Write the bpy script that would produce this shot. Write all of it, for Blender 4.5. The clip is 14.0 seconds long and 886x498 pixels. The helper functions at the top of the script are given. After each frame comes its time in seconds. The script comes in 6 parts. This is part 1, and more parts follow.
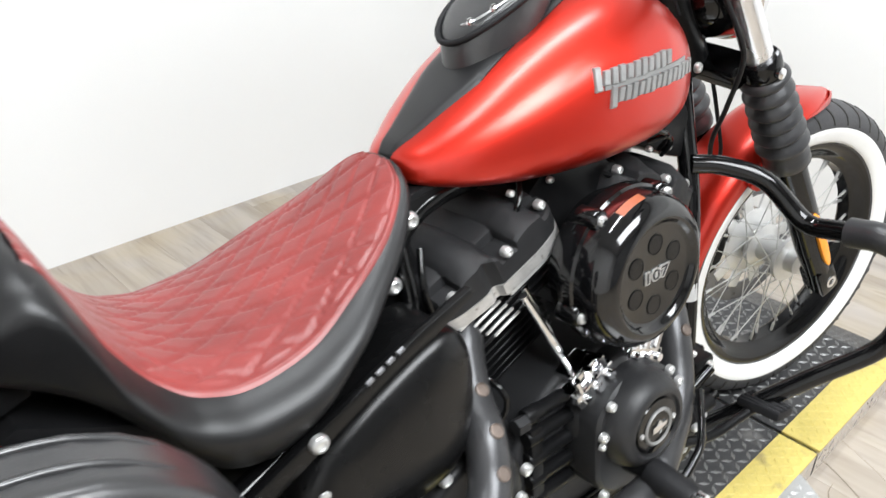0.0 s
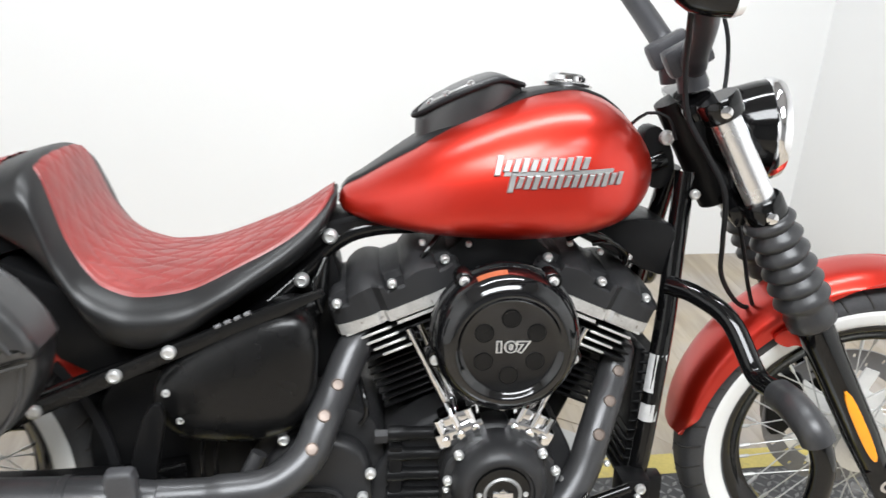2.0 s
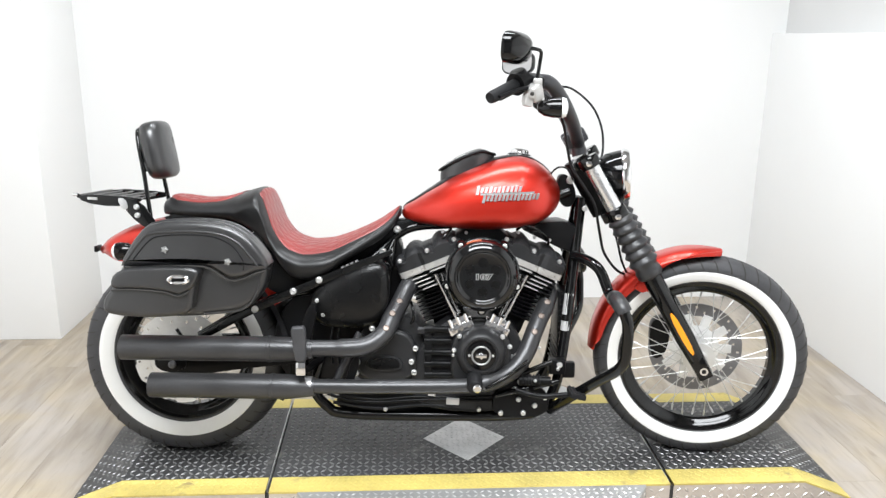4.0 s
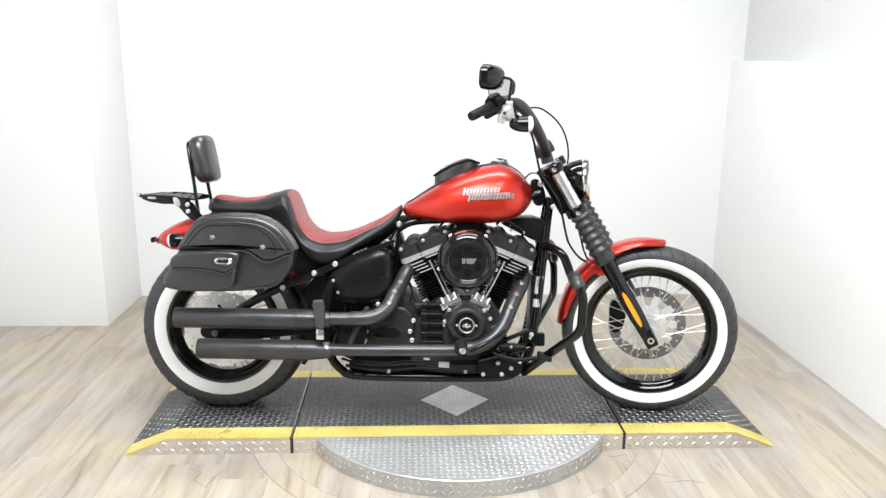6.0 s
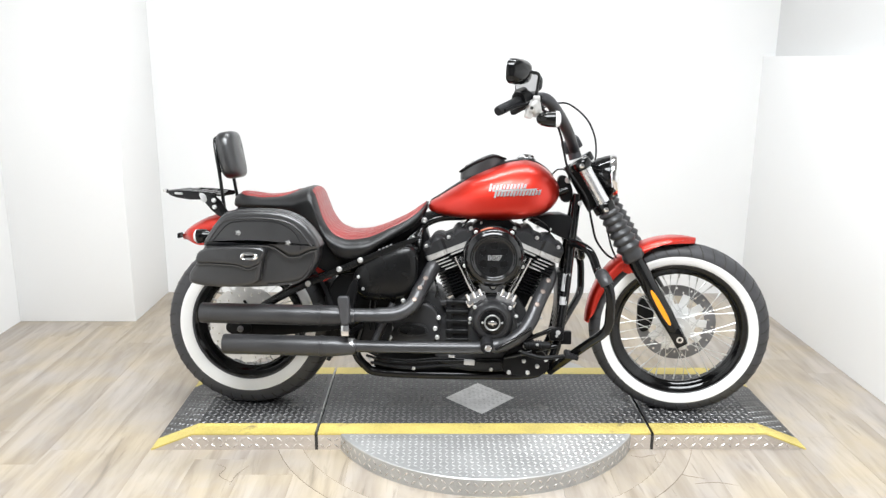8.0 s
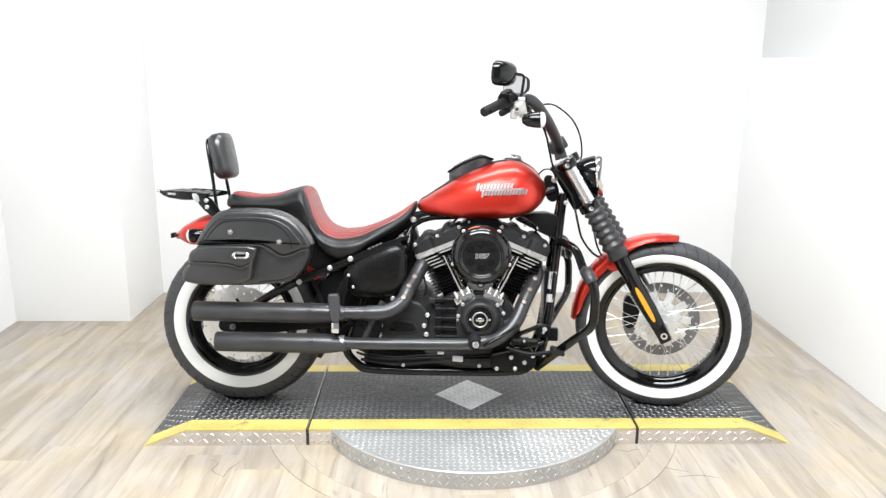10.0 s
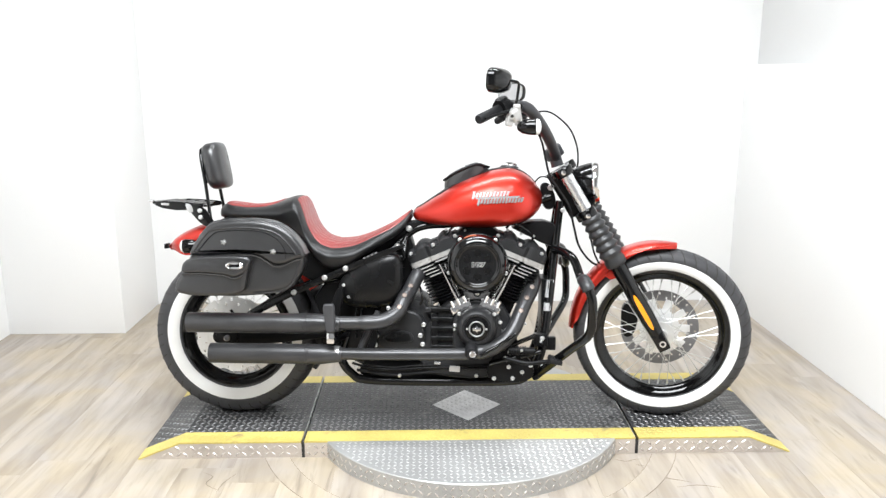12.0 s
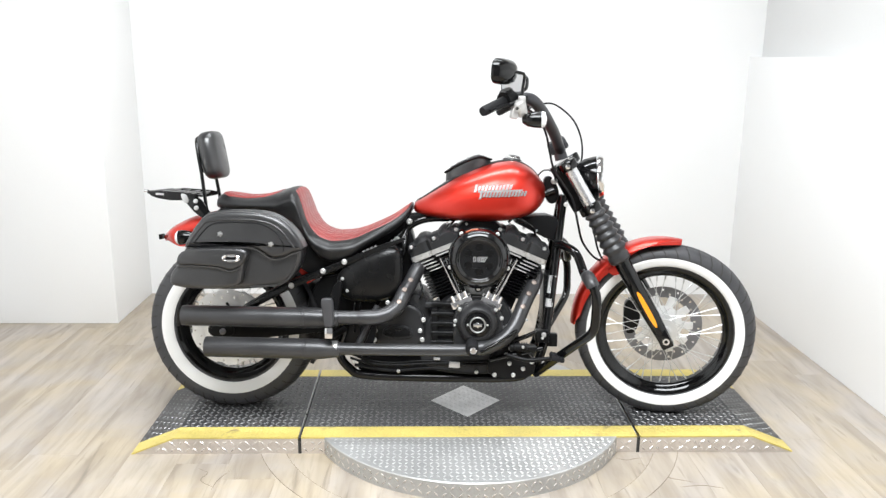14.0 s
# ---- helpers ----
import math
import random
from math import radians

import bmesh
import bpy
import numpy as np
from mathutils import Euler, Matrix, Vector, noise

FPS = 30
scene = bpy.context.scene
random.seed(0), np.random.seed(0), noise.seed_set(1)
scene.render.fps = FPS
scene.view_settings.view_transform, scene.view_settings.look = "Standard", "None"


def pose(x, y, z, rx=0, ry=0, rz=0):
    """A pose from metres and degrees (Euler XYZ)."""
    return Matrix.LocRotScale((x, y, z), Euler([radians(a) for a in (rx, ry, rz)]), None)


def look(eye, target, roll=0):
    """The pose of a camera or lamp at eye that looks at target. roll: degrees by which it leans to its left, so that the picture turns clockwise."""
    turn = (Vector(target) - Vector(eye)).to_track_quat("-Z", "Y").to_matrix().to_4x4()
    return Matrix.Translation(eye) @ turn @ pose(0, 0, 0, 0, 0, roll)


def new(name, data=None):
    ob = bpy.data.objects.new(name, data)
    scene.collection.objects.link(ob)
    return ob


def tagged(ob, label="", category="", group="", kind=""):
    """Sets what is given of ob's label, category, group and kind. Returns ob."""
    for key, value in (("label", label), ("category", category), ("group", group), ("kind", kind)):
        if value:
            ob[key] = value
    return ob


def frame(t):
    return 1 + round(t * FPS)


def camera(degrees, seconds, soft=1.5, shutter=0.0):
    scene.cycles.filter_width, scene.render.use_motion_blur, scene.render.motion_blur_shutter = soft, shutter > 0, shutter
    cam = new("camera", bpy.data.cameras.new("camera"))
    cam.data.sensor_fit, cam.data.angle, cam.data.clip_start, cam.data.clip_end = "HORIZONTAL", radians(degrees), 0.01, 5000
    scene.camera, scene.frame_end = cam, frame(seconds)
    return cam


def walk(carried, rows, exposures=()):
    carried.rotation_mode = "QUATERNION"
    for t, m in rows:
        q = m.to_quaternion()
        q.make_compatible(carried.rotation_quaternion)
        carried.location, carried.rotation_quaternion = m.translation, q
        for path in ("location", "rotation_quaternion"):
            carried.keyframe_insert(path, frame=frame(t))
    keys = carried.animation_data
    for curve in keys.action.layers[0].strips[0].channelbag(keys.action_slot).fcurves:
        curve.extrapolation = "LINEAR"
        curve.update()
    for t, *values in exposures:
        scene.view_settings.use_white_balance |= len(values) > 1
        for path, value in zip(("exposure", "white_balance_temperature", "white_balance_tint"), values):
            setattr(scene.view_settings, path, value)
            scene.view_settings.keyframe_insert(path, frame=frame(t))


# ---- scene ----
cam = camera(58.6, 14.0, soft=1.4, shutter=0.2)
PATH = [
    (0, (0.124, -0.591, 1.237), (1.303, 0.685, 0.247), -0.4),
    (0.2, (0.264, -0.572, 1.224), (1.425, 0.704, 0.211), 1.8),
    (0.5, (0.433, -0.561, 1.229), (1.513, 0.697, 0.112), 1.8),
    (0.8, (0.562, -0.585, 1.204), (1.407, 0.880, 0.136), 3.1),
    (1, (0.637, -0.608, 1.188), (1.288, 0.986, 0.170), 5.5),
    (1.2, (0.673, -0.657, 1.183), (1.156, 1.033, 0.229), 4.6),
    (1.5, (0.682, -0.801, 1.191), (1.080, 0.970, 0.351), 2.9),
    (1.7, (0.673, -0.916, 1.219), (1.100, 0.822, 0.327), 2.8),
    (2, (0.658, -1.097, 1.265), (0.966, 0.718, 0.484), 2.6),
    (2.2, (0.691, -1.243, 1.266), (0.861, 0.606, 0.525), 0.9),
    (4.3, (0.674, -2.482, 1.408), (0.763, -0.551, 0.895), 0.7),
    (4.5, (0.706, -2.558, 1.421), (0.733, -0.626, 0.904), 1.5),
    (5, (0.752, -2.701, 1.396), (0.739, -0.774, 0.860), 1.3),
    (5.5, (0.709, -2.857, 1.406), (0.779, -0.912, 0.946), 0.0),
    (6, (0.701, -2.907, 1.416), (0.795, -0.967, 0.943), 0.6),
    (6.5, (0.710, -2.893, 1.402), (0.770, -0.956, 0.909), 0.3),
    (7, (0.705, -2.882, 1.402), (0.747, -0.941, 0.923), 0.1),
    (7.5, (0.694, -2.879, 1.398), (0.749, -0.938, 0.921), 0.7),
    (8, (0.699, -2.887, 1.400), (0.730, -0.945, 0.925), 0.4),
    (10.5, (0.736, -2.950, 1.399), (0.777, -1.005, 0.935), 0.2),
    (11, (0.738, -2.948, 1.399), (0.779, -1.002, 0.941), -0.0),
    (11.5, (0.735, -2.933, 1.401), (0.777, -0.986, 0.947), -0.1),
    (12, (0.741, -2.920, 1.390), (0.783, -0.971, 0.945), -0.1),
    (12.5, (0.723, -2.890, 1.399), (0.771, -0.942, 0.949), -0.2),
    (13, (0.715, -2.866, 1.397), (0.775, -0.921, 0.932), 0.1),
    (13.5, (0.730, -2.853, 1.405), (0.780, -0.911, 0.929), 0.1),
    (14, (0.714, -2.859, 1.399), (0.773, -0.917, 0.924), 0.6),
]
walk(cam, [(t, look(eye, target, roll)) for t, eye, target, roll in PATH],
     exposures=[(0, 0.48), (0.5, 0.47), (1.2, 0.42), (2.2, 0.46), (4.3, 0.52), (8, 0.54), (10.5, 0.68), (12.2, 0.66), (13, 0.57), (14, 0.55)])

# ---- light ----
world = bpy.data.worlds.new("room_air")
world.use_nodes = True
world.node_tree.nodes["Background"].inputs[0].default_value = (1, 1, 1, 1)
world.node_tree.nodes["Background"].inputs[1].default_value = 0.0
scene.world = world


def ceiling_lamp(x, y, length, width, watts):
    """A row of strip lights along x under the ceiling."""
    data = bpy.data.lights.new("ceiling_light", "AREA")
    data.shape, data.size, data.size_y, data.energy = "RECTANGLE", length, width, watts
    data.color = (0.93, 0.967, 1.0)
    ob = new("ceiling_light", data)
    ob.matrix_world = pose(x, y, 2.93)
    return ob


ceiling_lamp(0.85, 0.35, 2.1, 0.14, 36)
ceiling_lamp(0.65, -1.75, 2.0, 1.30, 138)


# ---- materials ----
def material(name, color, rough=0.5, metal=0.0, vary=0.12, scale=6.0, fine=180.0, bump=0.0, coat=0.0, rvary=0.1, stain=None, stain_at=0.62, spec=0.5, coat_rough=0.04):
    """A surface with colour variation at two scales, uneven gloss and fine relief."""
    m = bpy.data.materials.new(name)
    m.use_nodes = True
    nt = m.node_tree
    b = nt.nodes["Principled BSDF"]
    tc = nt.nodes.new("ShaderNodeTexCoord")
    big, small = nt.nodes.new("ShaderNodeTexNoise"), nt.nodes.new("ShaderNodeTexNoise")
    big.inputs["Scale"].default_value, big.inputs["Detail"].default_value = scale, 5
    small.inputs["Scale"].default_value, small.inputs["Detail"].default_value = fine, 3
    for n in (big, small):
        nt.links.new(tc.outputs["Object"], n.inputs["Vector"])
    add = nt.nodes.new("ShaderNodeMath")
    add.operation = "MULTIPLY_ADD"
    nt.links.new(small.outputs["Fac"], add.inputs[0])
    add.inputs[1].default_value = 0.5
    nt.links.new(big.outputs["Fac"], add.inputs[2])
    ramp = nt.nodes.new("ShaderNodeMapRange")
    ramp.inputs["From Min"].default_value, ramp.inputs["From Max"].default_value = 0.45, 1.05
    nt.links.new(add.outputs[0], ramp.inputs["Value"])
    mix = nt.nodes.new("ShaderNodeMix")
    mix.data_type = "RGBA"
    nt.links.new(ramp.outputs["Result"], mix.inputs[0])
    mix.inputs[6].default_value = (*[c * (1 - vary) for c in color], 1)
    mix.inputs[7].default_value = (*[min(1, c * (1 + vary)) for c in color], 1)
    out = mix.outputs[2]
    if stain:
        sp = nt.nodes.new("ShaderNodeTexNoise")
        sp.inputs["Scale"].default_value, sp.inputs["Detail"].default_value = scale * 2.3, 7
        nt.links.new(tc.outputs["Object"], sp.inputs["Vector"])
        sr = nt.nodes.new("ShaderNodeMapRange")
        sr.inputs["From Min"].default_value, sr.inputs["From Max"].default_value = stain_at, stain_at + 0.12
        nt.links.new(sp.outputs["Fac"], sr.inputs["Value"])
        m2 = nt.nodes.new("ShaderNodeMix")
        m2.data_type = "RGBA"
        nt.links.new(sr.outputs["Result"], m2.inputs[0])
        nt.links.new(out, m2.inputs[6])
        m2.inputs[7].default_value = (*stain, 1)
        out = m2.outputs[2]
    nt.links.new(out, b.inputs["Base Color"])
    rr = nt.nodes.new("ShaderNodeMapRange")
    rr.inputs["To Min"].default_value, rr.inputs["To Max"].default_value = max(0.02, rough - rvary), min(1, rough + rvary)
    nt.links.new(big.outputs["Fac"], rr.inputs["Value"])
    nt.links.new(rr.outputs["Result"], b.inputs["Roughness"])
    b.inputs["Metallic"].default_value = metal
    b.inputs["Specular IOR Level"].default_value = spec
    b.inputs["Coat Weight"].default_value, b.inputs["Coat Roughness"].default_value = coat, coat_rough
    if bump:
        bp = nt.nodes.new("ShaderNodeBump")
        bp.inputs["Strength"].default_value, bp.inputs["Distance"].default_value = bump, 0.002
        nt.links.new(small.outputs["Fac"], bp.inputs["Height"])
        nt.links.new(bp.outputs["Normal"], b.inputs["Normal"])
    return m


def wood_material(name, tones, along=1):
    """Pale printed wood plank: long grain, a tone of its own for each plank, knots and dark streaks."""
    m = bpy.data.materials.new(name)
    m.use_nodes = True
    nt = m.node_tree
    b = nt.nodes["Principled BSDF"]
    tc, info = nt.nodes.new("ShaderNodeTexCoord"), nt.nodes.new("ShaderNodeObjectInfo")
    off = nt.nodes.new("ShaderNodeVectorMath")
    off.operation = "MULTIPLY_ADD"
    off.inputs[1].default_value = (37, 91, 13)
    nt.links.new(info.outputs["Random"], off.inputs[0])
    nt.links.new(tc.outputs["Object"], off.inputs[2])
    stretch = nt.nodes.new("ShaderNodeVectorMath")
    stretch.operation = "MULTIPLY"
    stretch.inputs[1].default_value = (1, 0.12, 1) if along else (0.12, 1, 1)
    nt.links.new(off.outputs[0], stretch.inputs[0])
    grain, blot, knot = (nt.nodes.new("ShaderNodeTexNoise") for _ in range(3))
    for n, s, d, dist in ((grain, 42, 8, 0.6), (blot, 9, 5, 1.2), (knot, 16, 6, 2.0)):
        n.inputs["Scale"].default_value, n.inputs["Detail"].default_value, n.inputs["Distortion"].default_value = s, d, dist
        nt.links.new(stretch.outputs[0], n.inputs["Vector"])
    tone = nt.nodes.new("ShaderNodeMath")
    tone.operation = "MULTIPLY_ADD"
    nt.links.new(info.outputs["Random"], tone.inputs[0])
    tone.inputs[1].default_value = 0.13
    nt.links.new(blot.outputs["Fac"], tone.inputs[2])
    ramp = nt.nodes.new("ShaderNodeValToRGB")
    e = ramp.color_ramp.elements
    e[0].position, e[0].color = 0.38, (*tones[0], 1)
    e[1].position, e[1].color = 0.95, (*tones[2], 1)
    e.new(0.62).color = (*tones[1], 1)
    nt.links.new(tone.outputs[0], ramp.inputs["Fac"])
    dark = nt.nodes.new("ShaderNodeMapRange")
    dark.inputs["From Min"].default_value, dark.inputs["From Max"].default_value = 0.50, 0.72
    dark.inputs["To Max"].default_value = 0.26
    nt.links.new(grain.outputs["Fac"], dark.inputs["Value"])
    mx = nt.nodes.new("ShaderNodeMix")
    mx.data_type = "RGBA"
    nt.links.new(dark.outputs["Result"], mx.inputs[0])
    nt.links.new(ramp.outputs["Color"], mx.inputs[6])
    mx.inputs[7].default_value = (*[c * 0.5 for c in tones[0]], 1)
    kr = nt.nodes.new("ShaderNodeMapRange")
    kr.inputs["From Min"].default_value, kr.inputs["From Max"].default_value = 0.62, 0.76
    kr.inputs["To Max"].default_value = 0.5
    nt.links.new(knot.outputs["Fac"], kr.inputs["Value"])
    mk = nt.nodes.new("ShaderNodeMix")
    mk.data_type = "RGBA"
    nt.links.new(kr.outputs["Result"], mk.inputs[0])
    nt.links.new(mx.outputs[2], mk.inputs[6])
    mk.inputs[7].default_value = (*[c * 0.42 for c in tones[0]], 1)
    # yellowed and greyed patches that run over many planks
    geo, wide = nt.nodes.new("ShaderNodeNewGeometry"), nt.nodes.new("ShaderNodeTexNoise")
    wide.inputs["Scale"].default_value, wide.inputs["Detail"].default_value, wide.inputs["Distortion"].default_value = 3.2, 5, 0.8
    nt.links.new(geo.outputs["Position"], wide.inputs["Vector"])
    patch = nt.nodes.new("ShaderNodeValToRGB")
    pe = patch.color_ramp.elements
    pe[0].position, pe[0].color = 0.34, (1.03, 0.975, 0.86, 1)
    pe[1].position, pe[1].color = 0.66, (0.98, 0.99, 1.06, 1)
    nt.links.new(wide.outputs["Fac"], patch.inputs["Fac"])
    tint = nt.nodes.new("ShaderNodeMix")
    tint.data_type, tint.blend_type = "RGBA", "MULTIPLY"
    tint.inputs[0].default_value = 1.0
    nt.links.new(mk.outputs[2], tint.inputs[6])
    nt.links.new(patch.outputs["Color"], tint.inputs[7])
    nt.links.new(tint.outputs[2], b.inputs["Base Color"])
    b.inputs["Roughness"].default_value = 0.42
    bp = nt.nodes.new("ShaderNodeBump")
    bp.inputs["Strength"].default_value, bp.inputs["Distance"].default_value = 0.15, 0.001
    nt.links.new(grain.outputs["Fac"], bp.inputs["Height"])
    nt.links.new(bp.outputs["Normal"], b.inputs["Normal"])
    return m


WALL = material("white_wall_paint", (0.815, 0.815, 0.81), 0.55, vary=0.02, scale=1.2, fine=220, bump=0.05)
# unseen closing wall, its grey set by what glossy blacks should reflect
DIM_WALL = material("dim_grey_wall", (0.22, 0.22, 0.222), 0.7, vary=0.08, scale=1.5)
# unseen ceiling, kept mid-grey to hold down the light it throws back
SOFFIT = material("grey_ceiling_tile", (0.42, 0.42, 0.42), 0.8, vary=0.05, scale=3, fine=160, bump=0.2)
# white paint greyed for the shade on the set-back wall above the ledge
SHADED_WALL = material("grey_wall_paint", (0.62, 0.62, 0.615), 0.6, vary=0.03, scale=1.5, fine=220, bump=0.05)
WOOD = wood_material("pale_wood_plank", ((0.300, 0.260, 0.208), (0.405, 0.360, 0.302), (0.490, 0.447, 0.385)))
GROOVE = material("brown_groove", (0.20, 0.165, 0.12), 0.7)
CUT = material("dark_joint", (0.03, 0.028, 0.026), 0.8)
SUBFLOOR = material("brown_subfloor", (0.22, 0.18, 0.13), 0.8)
DARK_TREAD = material("dark_tread_plate", (0.056, 0.056, 0.058), 0.42, 0.3, vary=0.35, scale=5, fine=60, bump=0.25, stain=(0.16, 0.155, 0.15), stain_at=0.6)
LUG_DARK = material("worn_dark_lug", (0.19, 0.19, 0.188), 0.36, 0.40, vary=0.35, scale=7, fine=90)
YELLOW = material("yellow_floor_paint", (0.58, 0.47, 0.135), 0.5, vary=0.2, scale=7, fine=120, bump=0.2, stain=(0.30, 0.24, 0.10), stain_at=0.62)
ALU = material("bare_aluminium_tread", (0.44, 0.44, 0.435), 0.36, 0.5, vary=0.15, scale=6, fine=120, bump=0.1)
ALU_LUG = material("polished_aluminium_lug", (0.66, 0.66, 0.65), 0.32, 0.55, vary=0.08, scale=12)
DULL_ALU = material("dull_aluminium_skirt", (0.56, 0.505, 0.455), 0.45, 0.4, vary=0.15, scale=8, fine=100, bump=0.1)
SKIRT_LUG = material("worn_aluminium_lug", (0.62, 0.585, 0.545), 0.28, 0.75, vary=0.12, scale=12)
TAPE = material("silver_tape_diamond", (0.60, 0.60, 0.60), 0.4, 0.4, vary=0.2, scale=18, fine=150, bump=0.3, stain=(0.25, 0.25, 0.25), stain_at=0.66)
RED = material("satin_red_paint", (0.57, 0.020, 0.0070), 0.40, 0.85, vary=0.06, scale=4, fine=900, coat=0.80, coat_rough=0.24)
GLOSS = material("gloss_black_paint", (0.003, 0.003, 0.0032), 0.08, 0.0, vary=0.3, scale=10, coat=0.0, spec=0.40, rvary=0.04)
SATIN = material("satin_black_powder_coat", (0.006, 0.006, 0.0064), 0.34, 0.0, vary=0.3, scale=12, fine=700, bump=0.15, spec=0.15)
BAR_GREY = material("satin_grey_black_bar", (0.040, 0.040, 0.044), 0.36, 0.2, vary=0.2, scale=14, fine=500, bump=0.08, spec=0.4)
WRINKLE = material("wrinkle_black_engine_paint", (0.021, 0.021, 0.022), 0.44, 0.0, vary=0.25, scale=14, fine=900, bump=0.4, spec=0.22)
EXHAUST = material("matt_black_exhaust_coating", (0.052, 0.052, 0.054), 0.33, 0.45, vary=0.25, scale=9, fine=400, bump=0.1, spec=0.5)
CHROME = material("chrome", (0.80, 0.80, 0.81), 0.07, 1.0, vary=0.03, rvary=0.03)
BOLT = material("bright_zinc_bolt", (0.62, 0.62, 0.61), 0.30, 0.65, vary=0.08, scale=60, fine=400)
SPOKE = material("bright_spoke_steel", (0.56, 0.56, 0.55), 0.36, 0.70, vary=0.05)
STEEL = material("brushed_steel", (0.58, 0.58, 0.58), 0.30, 0.75, vary=0.15, scale=20, fine=300)
CAST = material("machined_aluminium", (0.66, 0.66, 0.65), 0.34, 0.6, vary=0.12, scale=14, fine=300)
RUBBER = material("black_rubber", (0.010, 0.010, 0.011), 0.58, vary=0.3, scale=12, fine=300, bump=0.2, spec=0.22)
TYRE = material("black_tyre_rubber", (0.042, 0.042, 0.045), 0.52, vary=0.3, scale=10, fine=250, bump=0.2, spec=0.45)
WHITEWALL = material("white_tyre_band", (0.80, 0.80, 0.79), 0.5, vary=0.03, scale=14, fine=200, bump=0.1, stain=(0.66, 0.65, 0.62), stain_at=0.72)
LEATHER = material("black_leather", (0.009, 0.009, 0.0095), 0.40, vary=0.3, scale=9, fine=420, bump=0.10, spec=0.40)
BAG_LEATHER = material("shiny_black_leather", (0.017, 0.017, 0.018), 0.31, vary=0.3, scale=9, fine=420, bump=0.12, spec=0.85)
COVER = material("deep_black_cover_paint", (0.004, 0.004, 0.0042), 0.27, vary=0.3, scale=10, spec=0.30, rvary=0.05)
FORK_ALU = material("brushed_fork_aluminium", (0.76, 0.76, 0.77), 0.27, 0.92, vary=0.06, scale=20, fine=400)
CASE = material("satin_black_case_paint", (0.019, 0.019, 0.020), 0.36, vary=0.25, scale=14, fine=700, bump=0.2, spec=0.32)
GAITER = material("grey_black_gaiter_rubber", (0.024, 0.024, 0.0255), 0.36, vary=0.25, scale=12, fine=250, bump=0.1, spec=0.5)
CLEANER = material("mirror_gloss_black", (0.004, 0.004, 0.0044), 0.09, vary=0.3, scale=10, spec=0.62, rvary=0.03)
DULL_CAST = material("stained_cast_aluminium", (0.50, 0.49, 0.475), 0.40, 0.5, vary=0.25, scale=30, fine=300, stain=(0.16, 0.14, 0.12), stain_at=0.60)
ROTOR = material("dark_brake_rotor", (0.20, 0.20, 0.208), 0.38, 0.5, vary=0.15, scale=20, fine=300)
BRIGHT_DISC = material("bright_brake_steel", (0.80, 0.80, 0.79), 0.35, 0.35, vary=0.08, scale=20, fine=300)
RED_LEATHER = material("dark_red_leather", (0.21, 0.032, 0.029), 0.38, vary=0.3, scale=12, fine=420, bump=0.10, spec=0.5)
RED_LEATHER.node_tree.nodes["Principled BSDF"].inputs["Sheen Weight"].default_value = 0.10
RED_LEATHER.node_tree.nodes["Principled BSDF"].inputs["Sheen Roughness"].default_value = 0.35
AMBER = material("amber_reflector", (0.95, 0.33, 0.01), 0.25, vary=0.08, coat=0.6)
COPPER = material("heat_tinted_copper", (0.175, 0.140, 0.120), 0.42, 0.6, vary=0.3, scale=40)
ORANGE = material("orange_print", (0.30, 0.075, 0.028), 0.45, vary=0.15, scale=60)
EMBLEM = material("pewter_emblem", (0.31, 0.31, 0.305), 0.48, 0.7, vary=0.15, scale=40, fine=500)
MIRROR_GLASS = material("dark_mirror_glass", (0.56, 0.56, 0.57), 0.04, 1.0, vary=0.03, rvary=0.02)
GLASS = material("clear_lens", (0.9, 0.92, 0.93), 0.08, 0.0, vary=0.02, coat=0.5)


# ---- mesh tools ----
def nearest(parent):
    """The parent to use, so that no piece lies deeper than thing, part, sub-part."""
    return parent.parent if parent and parent.parent and parent.parent.parent else parent


def part(name, bm, mat, parent=None, label="", smooth=38, move=None):
    """One mesh object made of the bmesh, under a thing or a part."""
    parent = nearest(parent)
    if move is not None:
        bm.transform(move)
    bmesh.ops.recalc_face_normals(bm, faces=bm.faces[:])
    me = bpy.data.meshes.new(name)
    bm.to_mesh(me)
    bm.free()
    me.materials.append(mat)
    if smooth:
        me.polygons.foreach_set("use_smooth", [True] * len(me.polygons))
        me.set_sharp_from_angle(angle=radians(smooth))
    ob = new(name, me)
    ob.parent = parent
    return tagged(ob, label) if label else ob


def again(ob, m, parent):
    """A further piece that shares ob's mesh."""
    parent = nearest(parent)
    o = new(ob.name.split(".")[0], ob.data)
    o.parent, o.matrix_basis = parent, m
    return o


def loft(bm, rings, closed=True, caps=True, loop=False):
    """Quads between rings of equally many points."""
    vs = [[bm.verts.new(p) for p in r] for r in rings]
    n = len(vs[0])
    last = len(vs) if loop else len(vs) - 1
    for i in range(last):
        a, b = vs[i], vs[(i + 1) % len(vs)]
        for j in range(n if closed else n - 1):
            k = (j + 1) % n
            bm.faces.new((a[j], a[k], b[k], b[j]))
    if caps and not loop and closed:
        bm.faces.new(vs[0][::-1])
        bm.faces.new(vs[-1])
    return vs


